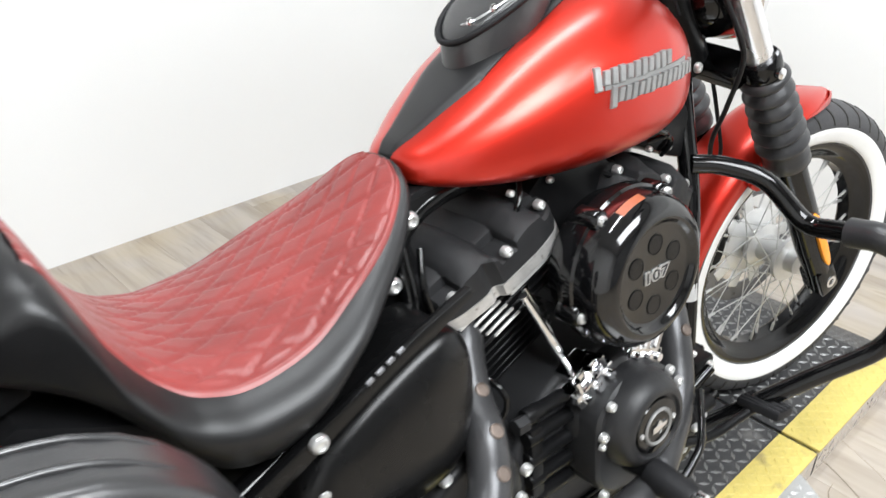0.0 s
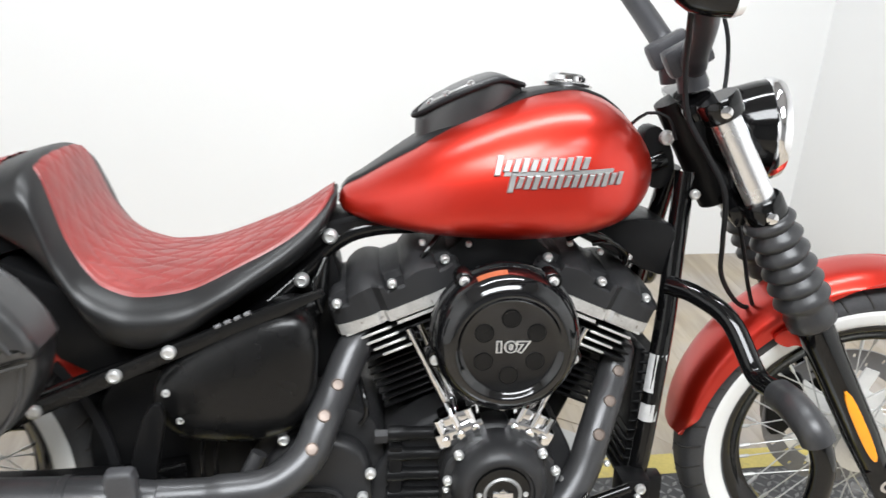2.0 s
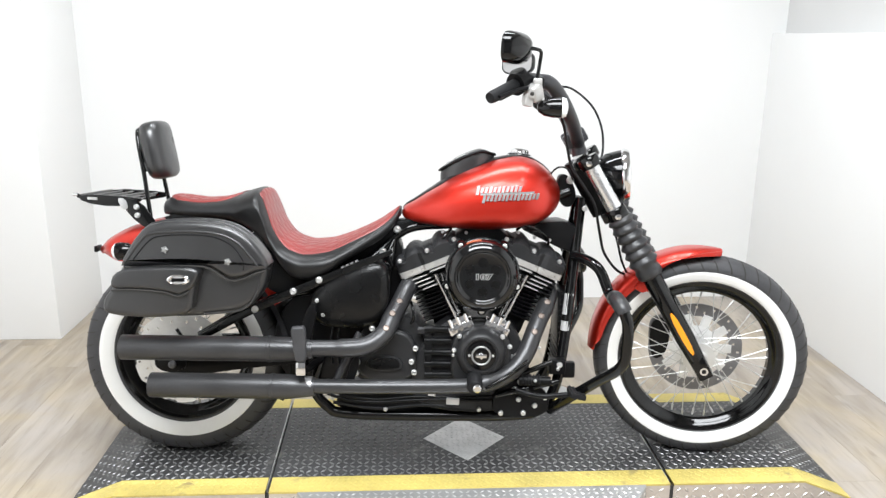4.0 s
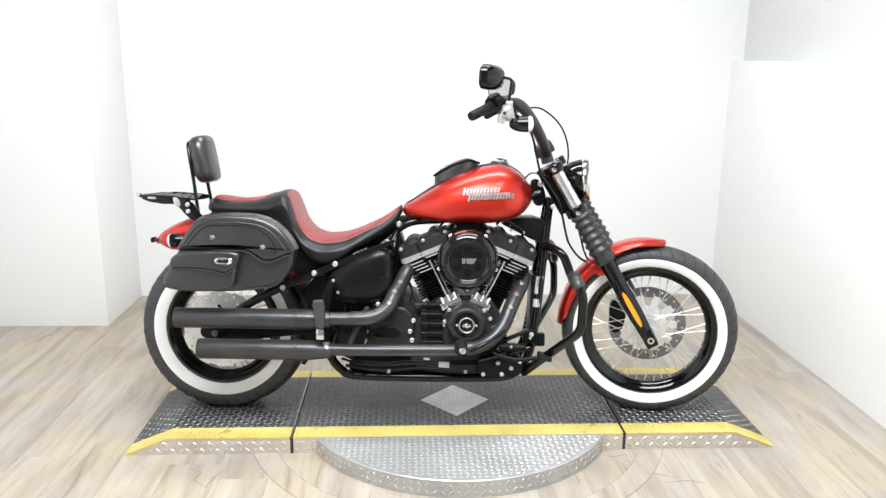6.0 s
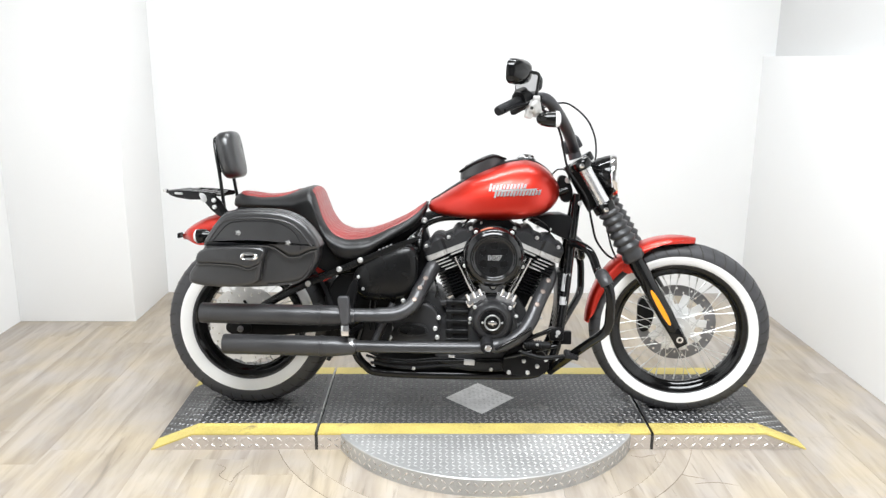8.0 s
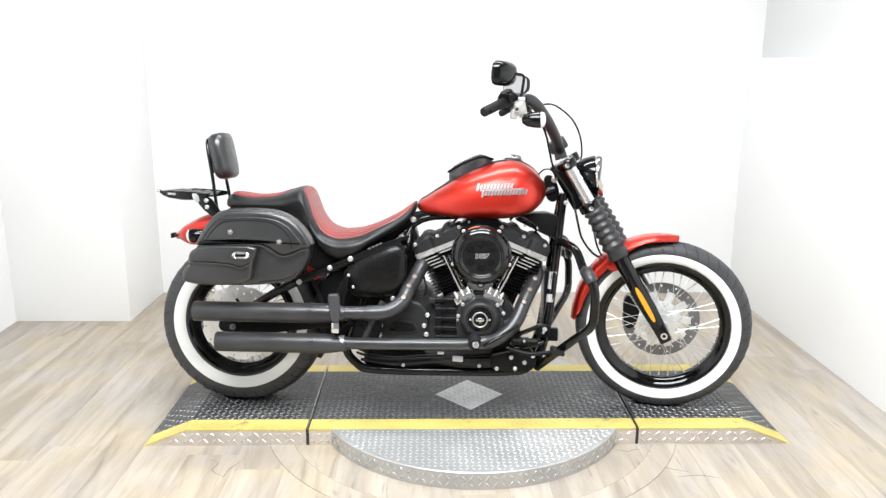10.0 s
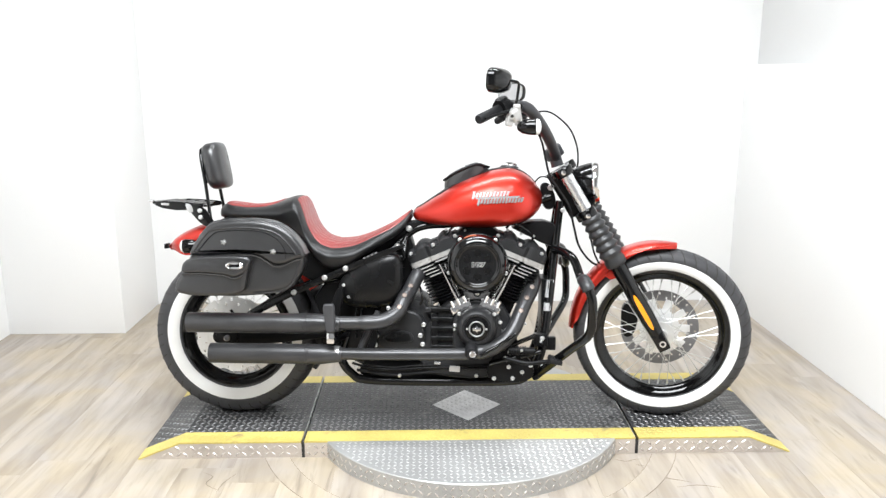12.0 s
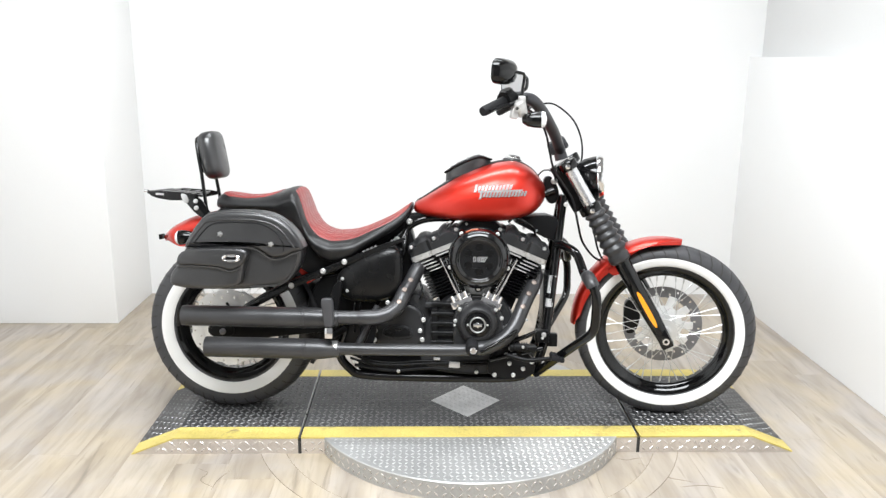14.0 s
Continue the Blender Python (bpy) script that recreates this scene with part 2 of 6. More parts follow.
def smooth_line(pts, step=0.012):
    """A Catmull-Rom line through the points."""
    p = [Vector(q) for q in pts]
    p = [p[0] * 2 - p[1]] + p + [p[-1] * 2 - p[-2]]
    out = []
    for i in range(1, len(p) - 2):
        n = max(2, int((p[i + 1] - p[i]).length / step))
        for k in range(n):
            t = k / n
            a, b, c, d = p[i - 1], p[i], p[i + 1], p[i + 2]
            out.append(0.5 * (2 * b + (c - a) * t + (2 * a - 5 * b + 4 * c - d) * t * t + (3 * b - a - 3 * c + d) * t ** 3))
    return out + [p[-2]]


def tube(bm, pts, r, seg=12, step=0.012, curve=True):
    """A round tube along a line; r may be a number or a function of 0..1 along it."""
    line = smooth_line(pts, step) if curve else [Vector(q) for q in pts]
    up = Vector((0, 1, 0))
    rings = []
    for i, p in enumerate(line):
        d = (line[min(i + 1, len(line) - 1)] - line[max(i - 1, 0)]).normalized()
        side = d.cross(up)
        if side.length < 0.05:
            side = d.cross(Vector((1, 0, 0)))
        side.normalize()
        up = side.cross(d).normalized()
        rr = r(i / (len(line) - 1)) if callable(r) else r
        rings.append([p + rr * (math.cos(a) * side + math.sin(a) * up) for a in (2 * math.pi * k / seg for k in range(seg))])
    loft(bm, rings)


def rod(bm, a, b, r0, r1=None, seg=12):
    tube(bm, (a, b), (lambda t: r0 + ((r0 if r1 is None else r1) - r0) * t), seg, curve=False)


def lathe(bm, prof, m=None, seg=32, loop=False):
    """A profile of (radius, height) turned round z, put at m."""
    m = m or Matrix()
    rings = [[m @ Vector((r * math.cos(a), r * math.sin(a), h)) for a in (2 * math.pi * k / seg for k in range(seg))] for r, h in prof]
    loft(bm, rings, caps=not loop, loop=loop)


def facing(x, y, z, rx=90, ry=0, rz=0):
    """A pose whose z points out of the bike's right side."""
    return pose(x, y, z, rx, ry, rz)


def slab(bm, outline, y0, y1, bevel=0.004, seg=2, taper=1.0):
    """An outline of (x, z) points given depth from y0 to y1, with rounded rims."""
    cx = sum(p[0] for p in outline) / len(outline)
    cz = sum(p[1] for p in outline) / len(outline)
    sub = bmesh.new()
    a = [sub.verts.new((x, y0, z)) for x, z in outline]
    b = [sub.verts.new((cx + (x - cx) * taper, y1, cz + (z - cz) * taper)) for x, z in outline]
    fa, fb = sub.faces.new(a), sub.faces.new(b[::-1])
    n = len(a)
    for i in range(n):
        sub.faces.new((a[i], b[i], b[(i + 1) % n], a[(i + 1) % n]))
    bmesh.ops.recalc_face_normals(sub, faces=sub.faces[:])
    if bevel:
        rim = [e for e in sub.edges if fa in e.link_faces or fb in e.link_faces]
        bmesh.ops.bevel(sub, geom=rim, offset=bevel, segments=seg, profile=0.6, affect="EDGES")
    merge(bm, sub)


def merge(bm, sub):
    me = bpy.data.meshes.new("tmp")
    sub.to_mesh(me)
    sub.free()
    bm.from_mesh(me)
    bpy.data.meshes.remove(me)


def block(bm, size, m, bevel=0.003, seg=2):
    sub = bmesh.new()
    bmesh.ops.create_cube(sub, size=1)
    bmesh.ops.scale(sub, vec=size, verts=sub.verts)
    if bevel:
        bmesh.ops.bevel(sub, geom=sub.edges[:], offset=bevel, segments=seg, profile=0.6, affect="EDGES")
    sub.transform(m)
    merge(bm, sub)


def rounded(pts, n=3, cut=0.3):
    """An outline with its corners cut round."""
    for _ in range(n):
        out = []
        for i, p in enumerate(pts):
            q = pts[(i + 1) % len(pts)]
            out += [(p[0] + (q[0] - p[0]) * cut * 0.8, p[1] + (q[1] - p[1]) * cut * 0.8), (q[0] - (q[0] - p[0]) * cut * 0.8, q[1] - (q[1] - p[1]) * cut * 0.8)]
        pts = out
    return pts


def follow(xs, ys):
    """A smooth function through points, with no overshoot."""
    xs, ys = np.array(xs, float), np.array(ys, float)
    h, d = np.diff(xs), np.diff(ys) / np.diff(xs)
    m = np.zeros(len(xs))
    m[0], m[-1] = d[0], d[-1]
    for i in range(1, len(xs) - 1):
        m[i] = 0 if d[i - 1] * d[i] <= 0 else 2 * d[i - 1] * d[i] / (d[i - 1] + d[i])

    def f(x):
        i = int(np.clip(np.searchsorted(xs, x) - 1, 0, len(h) - 1))
        t = min(1, max(0, (x - xs[i]) / h[i]))
        return float((1 + 2 * t) * (1 - t) ** 2 * ys[i] + t * (1 - t) ** 2 * h[i] * m[i] + t * t * (3 - 2 * t) * ys[i + 1] + t * t * (t - 1) * h[i] * m[i + 1])
    return f


def thing(name, label, category, m=None, group="", kind=""):
    ob = new(name)
    ob.matrix_world = m or Matrix()
    return tagged(ob, label, category, group, kind)


# ---- the room ----
XL, XR, YB, YF, H = -1.527, 2.60, 1.768, -4.6, 3.0
FZ = -0.0152


def setting(name, boxes, mat, label, bevel=0.0):
    bm = bmesh.new()
    for x0, x1, y0, y1, z0, z1 in boxes:
        block(bm, (x1 - x0, y1 - y0, z1 - z0), pose((x0 + x1) / 2, (y0 + y1) / 2, (z0 + z1) / 2), bevel)
    return tagged(part(name, bm, mat, None, label, smooth=0 if not bevel else 38), category="wall" if "wall" in name else name.split("_")[0], kind="structure")


setting("wall_north", [(XL, XR + 0.6, YB, YB + 0.15, FZ, H)], WALL, "plain white painted back wall of the photo bay")
setting("wall_west", [(XL - 0.15, XL, YF, YB + 0.15, FZ, H)], WALL, "plain white painted side wall beside the pillar")
setting("wall_pillar", [(XL, -0.903, 1.215, YB, FZ, H)], WALL, "white boxed wall pillar in the corner", 0.004)
EAST = pose(2.612, YB, FZ, 0, 0, 0.18)
for ob in (setting("wall_east", [(0.07, 0.2, YF - YB - 0.3, 0.2, 0, H)], SHADED_WALL, "side wall above the white panel, greyed for its shade"),
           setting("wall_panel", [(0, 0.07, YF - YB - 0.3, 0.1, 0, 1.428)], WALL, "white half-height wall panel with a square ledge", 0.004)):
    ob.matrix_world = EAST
setting("wall_south", [(XL - 0.15, XR + 0.6, YF - 0.15, YF, FZ, H)], DIM_WALL, "unseen dim grey wall added to close the bay")
setting("ceiling", [(XL - 0.15, XR + 0.6, YF - 0.15, YB + 0.15, H, H + 0.1)], SOFFIT, "unseen grey ceiling added over the bay")
floor = setting("floor", [(XL - 0.15, XR + 0.6, YF - 0.15, YB + 0.15, FZ - 0.1, FZ - 0.008)], SUBFLOOR, "pale wood-look plank floor")


# ---- ramp platform and turntable ----
PX0, PX1, PY0, PY1, PZ = -0.328, 2.100, -0.227, 0.405, 0.05
STRIPE, END = 0.083, 0.157
SEAMS = (0.280, 1.521)
DISC_X, DISC_Y, DISC_R, DISC_Z = 0.905, 0.055, 0.605, 0.0645


def ramp_height(x):
    """Height of the ramp's top: the ends slope down to the floor."""
    return FZ + (PZ - FZ) * min(1.0, max(0.04, (x - PX0) / END) if x < 0.5 else max(0.04, (PX1 - x) / END))


def sheet(bm, xs, y0, y1, lift=0.0, thick=0.006, shape=None):
    """A bent sheet of metal that follows the ramp's top."""
    top = [[Vector((x, y, ramp_height(x) + lift)) for y in (y0, y1)] for x in xs]
    rings = [[t[0], t[1], t[1] - Vector((0, 0, thick)), t[0] - Vector((0, 0, thick))] for t in top]
    loft(bm, rings)


def lug(bm, x, y, z, ang, length, width, high, tilt=None):
    """One raised lug of tread plate: a pointed low ridge."""
    c, s = math.cos(ang), math.sin(ang)
    base = [(-length / 2, 0), (0, -width / 2), (length / 2, 0), (0, width / 2)]
    put = tilt or (lambda u, v, w: (x + u * c - v * s, y + u * s + v * c, z + w))
    b = [bm.verts.new(put(u, v, 0)) for u, v in base]
    t = [bm.verts.new(put(u * 0.55, v * 0.5, high)) for u, v in base]
    bm.faces.new(t)
    for i in range(4):
        bm.faces.new((b[i], b[(i + 1) % 4], t[(i + 1) % 4], t[i]))


def lug_field(x0, x1, y0, y1, pitch, inside, height_at, length, width, high):
    """Tread lugs in rows, each turned across its neighbours."""
    bm = bmesh.new()
    for i in range(int((x1 - x0) / pitch) + 1):
        for j in range(int((y1 - y0) / pitch) + 1):
            x, y = x0 + i * pitch, y0 + j * pitch
            if inside(x, y):
                lug(bm, x, y, height_at(x, y), radians(45 if (i + j) % 2 else -45), length, width, high)
    return bm


def in_diamond(x, y, grow=0.0):
    return abs(x - 0.900) / (0.139 + grow) + abs(y - 0.085) / (0.149 + grow) < 1


def ramp_section(x0, x1, label, middle):
    th = thing("ramp_section", label, "ramp", group="sections of the ramp platform")
    xs = sorted({x0, x1, *[x for x in (PX0 + END, PX1 - END) if x0 < x < x1]})
    bm = bmesh.new()
    sheet(bm, xs, PY0 + STRIPE, PY1 - 0.072)
    plate = part("tread_plate", bm, DARK_TREAD, th, "dark worn tread plate", smooth=0)
    for y0, y1 in ((PY0, PY0 + STRIPE), (PY1 - 0.072, PY1)):
        bm = bmesh.new()
        sheet(bm, xs, y0, y1, 0.0008)
        part("painted_stripe", bm, YELLOW, th, "yellow painted safety stripe", smooth=0)
    spans = ((x0, 0.392), (1.418, x1)) if middle else ((x0, x1),)
    for a, b in spans:
        ss = sorted({a, b, *[x for x in xs if a < x < b]})
        for y0, y1 in ((PY1 - 0.006, PY1 - 0.001), (PY0 + 0.001, PY0 + 0.006)):
            bm = bmesh.new()
            loft(bm, [[Vector((x, y, z)) for y, z in ((y0, FZ), (y1, FZ), (y1, ramp_height(x) - 0.0062), (y0, ramp_height(x) - 0.0062))] for x in ss])
            skirt = part("side_skirt", bm, DULL_ALU, th, "bare aluminium tread plate skirt", smooth=0)
    lugs = bmesh.new()
    for a, b in spans:
        for k in range(int((b - a) / 0.027)):
            x = a + 0.014 + k * 0.027
            for row in range(2):
                z = FZ + 0.016 + row * 0.026
                if z + 0.008 < ramp_height(x) - 0.006:
                    sgn = 1 if (k + row) % 2 else -1
                    c, s = math.cos(sgn * 0.75), math.sin(sgn * 0.75)
                    lug(lugs, 0, 0, 0, 0, 0.026, 0.0070, 0.0017, lambda u, v, w: (x + u * c - v * s, PY0 + 0.001 - w, z + u * s + v * c))
    tagged(part("skirt_tread", lugs, SKIRT_LUG, skirt, smooth=0), kind="stuff")
    bm = lug_field(x0 + 0.018, x1 - 0.012, PY0 + STRIPE + 0.012, PY1 - 0.085, 0.0225, lambda x, y: not in_diamond(x, y, 0.004), lambda x, y: ramp_height(x), 0.0255, 0.0090, 0.0020)
    tagged(part("raised_tread", bm, LUG_DARK, plate, smooth=0), kind="stuff")
    bm = lug_field(x0 + 0.018, x1 - 0.012, PY0 + 0.012, PY0 + STRIPE - 0.005, 0.0185, lambda x, y: True, lambda x, y: ramp_height(x) + 0.0008, 0.021, 0.0075, 0.0011)
    tagged(part("painted_tread", bm, YELLOW, plate, smooth=0), kind="stuff")
    if middle:
        bm = bmesh.new()
        slab(bm, [(0.761, 0.085), (0.900, -0.064), (1.039, 0.085), (0.900, 0.234)], -0.0012, 0.002, 0)
        part("diamond_patch", bm, TAPE, th, "silver diamond-shaped tape patch", smooth=0, move=Matrix(((1, 0, 0, 0), (0, 0, 1, 0), (0, -1, 0, PZ), (0, 0, 0, 1))))
        bm = lug_field(x0, x1, PY0, PY1, 0.0185, lambda x, y: in_diamond(x, y, -0.012), lambda x, y: PZ + 0.0009, 0.021, 0.0075, 0.0016)
        tagged(part("patch_tread", bm, TAPE, plate, smooth=0), kind="stuff")
    return th


ramp_section(PX0, SEAMS[0] - 0.006, "dark tread-plate end ramp with yellow edge stripes on the floor", False)
ramp_section(SEAMS[0] + 0.006, SEAMS[1] - 0.006, "dark tread-plate middle ramp with silver diamond over the turntable", True)
ramp_section(SEAMS[1] + 0.006, PX1, "scuffed dark tread-plate end ramp with yellow edge stripes", False)
# each open gap's shade is put in as a dark block, with a steel edge
for sx in SEAMS:
    bm = bmesh.new()
    block(bm, (0.011, PY1 - PY0 - 0.004, 0.050), pose(sx, (PY0 + PY1) / 2, FZ + 0.025), 0)
    strip_ob = tagged(part("seam_strip", bm, CUT, None, "dark fill in the open gap between ramp sections", 0), category="metal strip", group="ramp joint strips")
    bm = bmesh.new()
    block(bm, (0.0035, PY1 - PY0 - 0.03, 0.012), pose(sx - 0.0035, (PY0 + PY1) / 2 + 0.010, FZ + 0.056), 0)
    part("strip_edge", bm, STEEL, strip_ob, "bare worn steel edge", 0)

table = thing("turntable", "round bare aluminium tread-plate turntable disc on the floor", "turntable")
bm = bmesh.new()
lathe(bm, [(DISC_R - 0.25, 0.0), (DISC_R, 0.0), (DISC_R, DISC_Z - 0.003), (DISC_R - 0.003, DISC_Z), (DISC_R - 0.02, DISC_Z), (0.02, DISC_Z), (0.02, 0.0)], pose(DISC_X, DISC_Y, FZ), 96)
plate = part("disc_plate", bm, ALU, table, smooth=30)
bm = lug_field(DISC_X - 0.6, DISC_X + 0.6, DISC_Y - 0.6, PY0 - 0.005, 0.0215, lambda x, y: (x - DISC_X) ** 2 + (y - DISC_Y) ** 2 < (DISC_R - 0.014) ** 2, lambda x, y: DISC_Z + FZ, 0.0185, 0.0068, 0.0015)
tagged(part("disc_tread", bm, ALU_LUG, plate, smooth=0), kind="stuff")
bm = bmesh.new()
for k in range(140):
    a = 2 * math.pi * k / 140
    if math.sin(a) > -0.35:
        continue
    for row in range(2):
        z, sgn = FZ + 0.018 + row * 0.026, 1 if (k + row) % 2 else -1
        c, s = math.cos(sgn * 0.8), math.sin(sgn * 0.8)

        def on_rim(u, v, w):
            p, q = u * c - v * s, u * s + v * c
            t = a + p / DISC_R
            return (DISC_X + (DISC_R + w) * math.cos(t), DISC_Y + (DISC_R + w) * math.sin(t), z + q)
        lug(bm, 0, 0, 0, 0, 0.026, 0.0070, 0.0016, on_rim)
tagged(part("rim_tread", bm, SKIRT_LUG, plate, smooth=0), kind="stuff")

# round cut in the floor about the turntable, and some scuffs
for r0, r1, high, mat, nm, lab in ((0.732, 0.815, 0.0012, WOOD, "floor_ring", "ring of pale wood let into the floor"), (0.8152, 0.8166, 0.0008, GROOVE, "floor_groove", "thin faint circular joint"), (0.7303, 0.7317, 0.0008, GROOVE, "floor_groove", "thin faint circular joint")):
    bm = bmesh.new()
    lathe(bm, [(r0, -0.002), (r1, -0.002), (r1, high), (r0, high)], pose(DISC_X, DISC_Y, FZ), 128, loop=True)
    tagged(part(nm, bm, mat, None, lab, 0), category="floor", kind="structure")


def scuff(pts, r=0.0013):
    bm = bmesh.new()
    tube(bm, [(x, y, 0.0006) for x, y in pts], lambda t: r * (0.25 + math.sin(math.pi * min(1, max(0, t)))), 6)
    bm.transform(Matrix.Translation((0, 0, FZ)) @ Matrix.Diagonal((1, 1, 0.35, 1)))
    tagged(part("floor_scuff", bm, GROOVE, None, "thin brown crack in the floor covering", 60), category="floor", kind="structure")


for pts in (((-0.06, -0.33), (-0.02, -0.36), (-0.03, -0.41), (0.03, -0.46)), ((0.06, -0.34), (0.03, -0.40), (0.02, -0.47)), ((1.50, -0.31), (1.55, -0.34), (1.57, -0.40), (1.66, -0.44)), ((1.43, -0.27), (1.47, -0.285), (1.50, -0.272), (1.53, -0.268)), ((1.60, -0.47), (1.68, -0.46), (1.75, -0.48)), ((0.25, -0.40), (0.33, -0.47), (0.44, -0.53))):
    scuff(pts)


# ---- the motorcycle: x ahead, y to its left, z up from the ramp, rear axle near x = 0 ----
bike = thing("motorcycle", "satin red cruiser motorcycle with whitewall tyres standing on the ramp", "motorcycle", pose(0.0212, 0.0723, 0.0525, -7.0, 0, -3.6) @ Matrix.Translation((-0.008, 0.008, 0.0)) @ Matrix.Scale(1.0125, 4))
FWX, FWZ, RWX, RWZ = 1.624, 0.328, -0.025, 0.318
RAKE = math.atan2(0.372, 0.631)
PIVOT = Vector((1.203, 0, 0.947))
AXIS = Vector((-math.sin(RAKE), 0, math.cos(RAKE)))
STEER = Matrix.Translation(PIVOT) @ Matrix.Rotation(radians(-11.0), 4, AXIS) @ Matrix.Translation(-PIVOT)
BAR_TURN = Matrix.Translation(PIVOT) @ Matrix.Rotation(radians(-6.0), 4, AXIS) @ Matrix.Translation(-PIVOT)
UNTURN = BAR_TURN.inverted()
MIRROR = Matrix.Diagonal((1, -1, 1, 1))


def bp(name, bm, mat, parent=None, label="", smooth=38, steer=False):
    return part(name, bm, mat, parent or bike, label, smooth, STEER if steer is True else steer or None)


def bolts(name, spots, r=0.008, deep=0.006, mat=None, parent=None, label="chrome bolt head"):
    """Domed bolt heads on the right side, one object each."""
    bm = bmesh.new()
    lathe(bm, [(r * 0.2, 0.0), (r, 0.0), (r, deep * 0.55), (r * 0.86, deep * 0.85), (r * 0.55, deep), (r * 0.5, deep * 0.7), (r * 0.05, deep * 0.7)], facing(0, 0, 0), 14)
    first = bp(name, bm, mat or BOLT, parent, label)
    first.location = spots[0]
    for s in spots[1:]:
        tagged(again(first, Matrix.Translation(s), parent or bike), label)


def wheel(kind, cx, cz, R, w, flange, white, well, steer, nspoke=40):
    """Rim as the part, with tyre, white bands, hub and spokes under it."""
    m = pose(cx, 0, cz, 90)
    bm = bmesh.new()
    half = [(flange + 0.007, 0.66 * w), (flange + 0.006, 0.72 * w), (flange - 0.003, 0.72 * w), (flange - 0.010, 0.64 * w), (well + 0.016, 0.52 * w), (well + 0.010, 0.34 * w), (well, 0.26 * w)]
    inner = [(well + 0.006, 0.26 * w), (well + 0.02, 0.5 * w)]
    prof = half + [(r, -h) for r, h in half[::-1]] + [(r, -h) for r, h in inner[::-1]] + inner
    lathe(bm, prof, m, 72, loop=True)
    rim = bp(kind, bm, GLOSS, None, "gloss black laced rim", 38, steer)
    side = follow([flange - 0.004, flange + 0.012, (flange + R) / 2, R - 0.022, R - 0.008, R - 0.0005], [0.66 * w, 0.84 * w, w, 0.88 * w, 0.56 * w, 0.06 * w])
    rs = [flange - 0.004 + (R - 0.0005 - flange + 0.004) * (1 - (1 - t / 18) ** 1.6) for t in range(19)]
    prof = [(r, side(r)) for r in rs] + [(r, -side(r)) for r in rs[::-1]]
    bm = bmesh.new()
    lathe(bm, prof, m, 96, loop=True)
    bp("tyre", bm, TYRE, rim, "black rubber tyre", 60, steer)
    for s in (1, -1):
        bm = bmesh.new()
        ring = [(white[0] + (white[1] - white[0]) * t / 6, s * (side(white[0] + (white[1] - white[0]) * t / 6) + (0.0014 if 0 < t < 6 else -0.001))) for t in range(7)]
        lathe(bm, ring + [(white[1], s * 0.5 * w), (white[0], s * 0.5 * w)], m, 96, loop=True)
        bp("whitewall", bm, WHITEWALL, rim, "white sidewall band", 50, steer)
    # shallow sipes cut across the tread's shoulders
    bm = bmesh.new()
    for k in range(44):
        a = 2 * math.pi * k / 44
        for s in (1, -1):
            pts = []
            for t in range(5):
                r = R - 0.040 + 0.0385 * (t / 4) ** 0.7
                b = a + s * 0.03 + 0.07 * (t / 4)
                pts.append(m @ Vector((r * math.cos(b), r * math.sin(b), s * (side(r) + 0.0003))))
            tube(bm, pts, 0.0021, 5, curve=False)
    tagged(bp("tread_groove", bm, CUT, rim, "", 60, steer), kind="stuff")
    fl, fh = 0.042, 0.55 * w + 0.005
    bm = bmesh.new()
    lathe(bm, [(0.012, fh + 0.03), (0.024, fh + 0.03), (0.026, fh + 0.008), (fl + 0.008, fh + 0.006), (fl + 0.008, fh - 0.003), (0.030, fh - 0.008), (0.027, 0), (0.030, -fh + 0.008), (fl + 0.008, -fh + 0.003), (fl + 0.008, -fh - 0.006), (0.026, -fh - 0.008), (0.024, -fh - 0.03), (0.012, -fh - 0.03)], m, 32)
    bp("hub", bm, CAST, rim, "polished aluminium hub", 38, steer)
    first = None
    for k in range(nspoke):
        s = 1 if k % 2 else -1
        lead = 1 if (k // 2) % 2 else -1
        a = 2 * math.pi * k / nspoke
        b = a + lead * 1.05
        p = m @ Vector((fl * math.cos(b), fl * math.sin(b), s * fh))
        q = m @ Vector(((well + 0.001) * math.cos(a), (well + 0.001) * math.sin(a), s * 0.12 * w))
        if steer:
            p, q = STEER @ p, STEER @ q
        d = q - p
        if first is None:
            bm = bmesh.new()
            rod(bm, (0, 0, 0), (0, 0, d.length), 0.0013, seg=6)
            rod(bm, (0, 0, d.length - 0.022), (0, 0, d.length + 0.002), 0.0032, seg=6)
            first = bp("spoke", bm, SPOKE, rim)
            first.matrix_basis = Matrix.Translation(p) @ d.to_track_quat("Z", "Y").to_matrix().to_4x4()
        else:
            again(first, Matrix.Translation(p) @ d.to_track_quat("Z", "Y").to_matrix().to_4x4(), rim)
    return rim


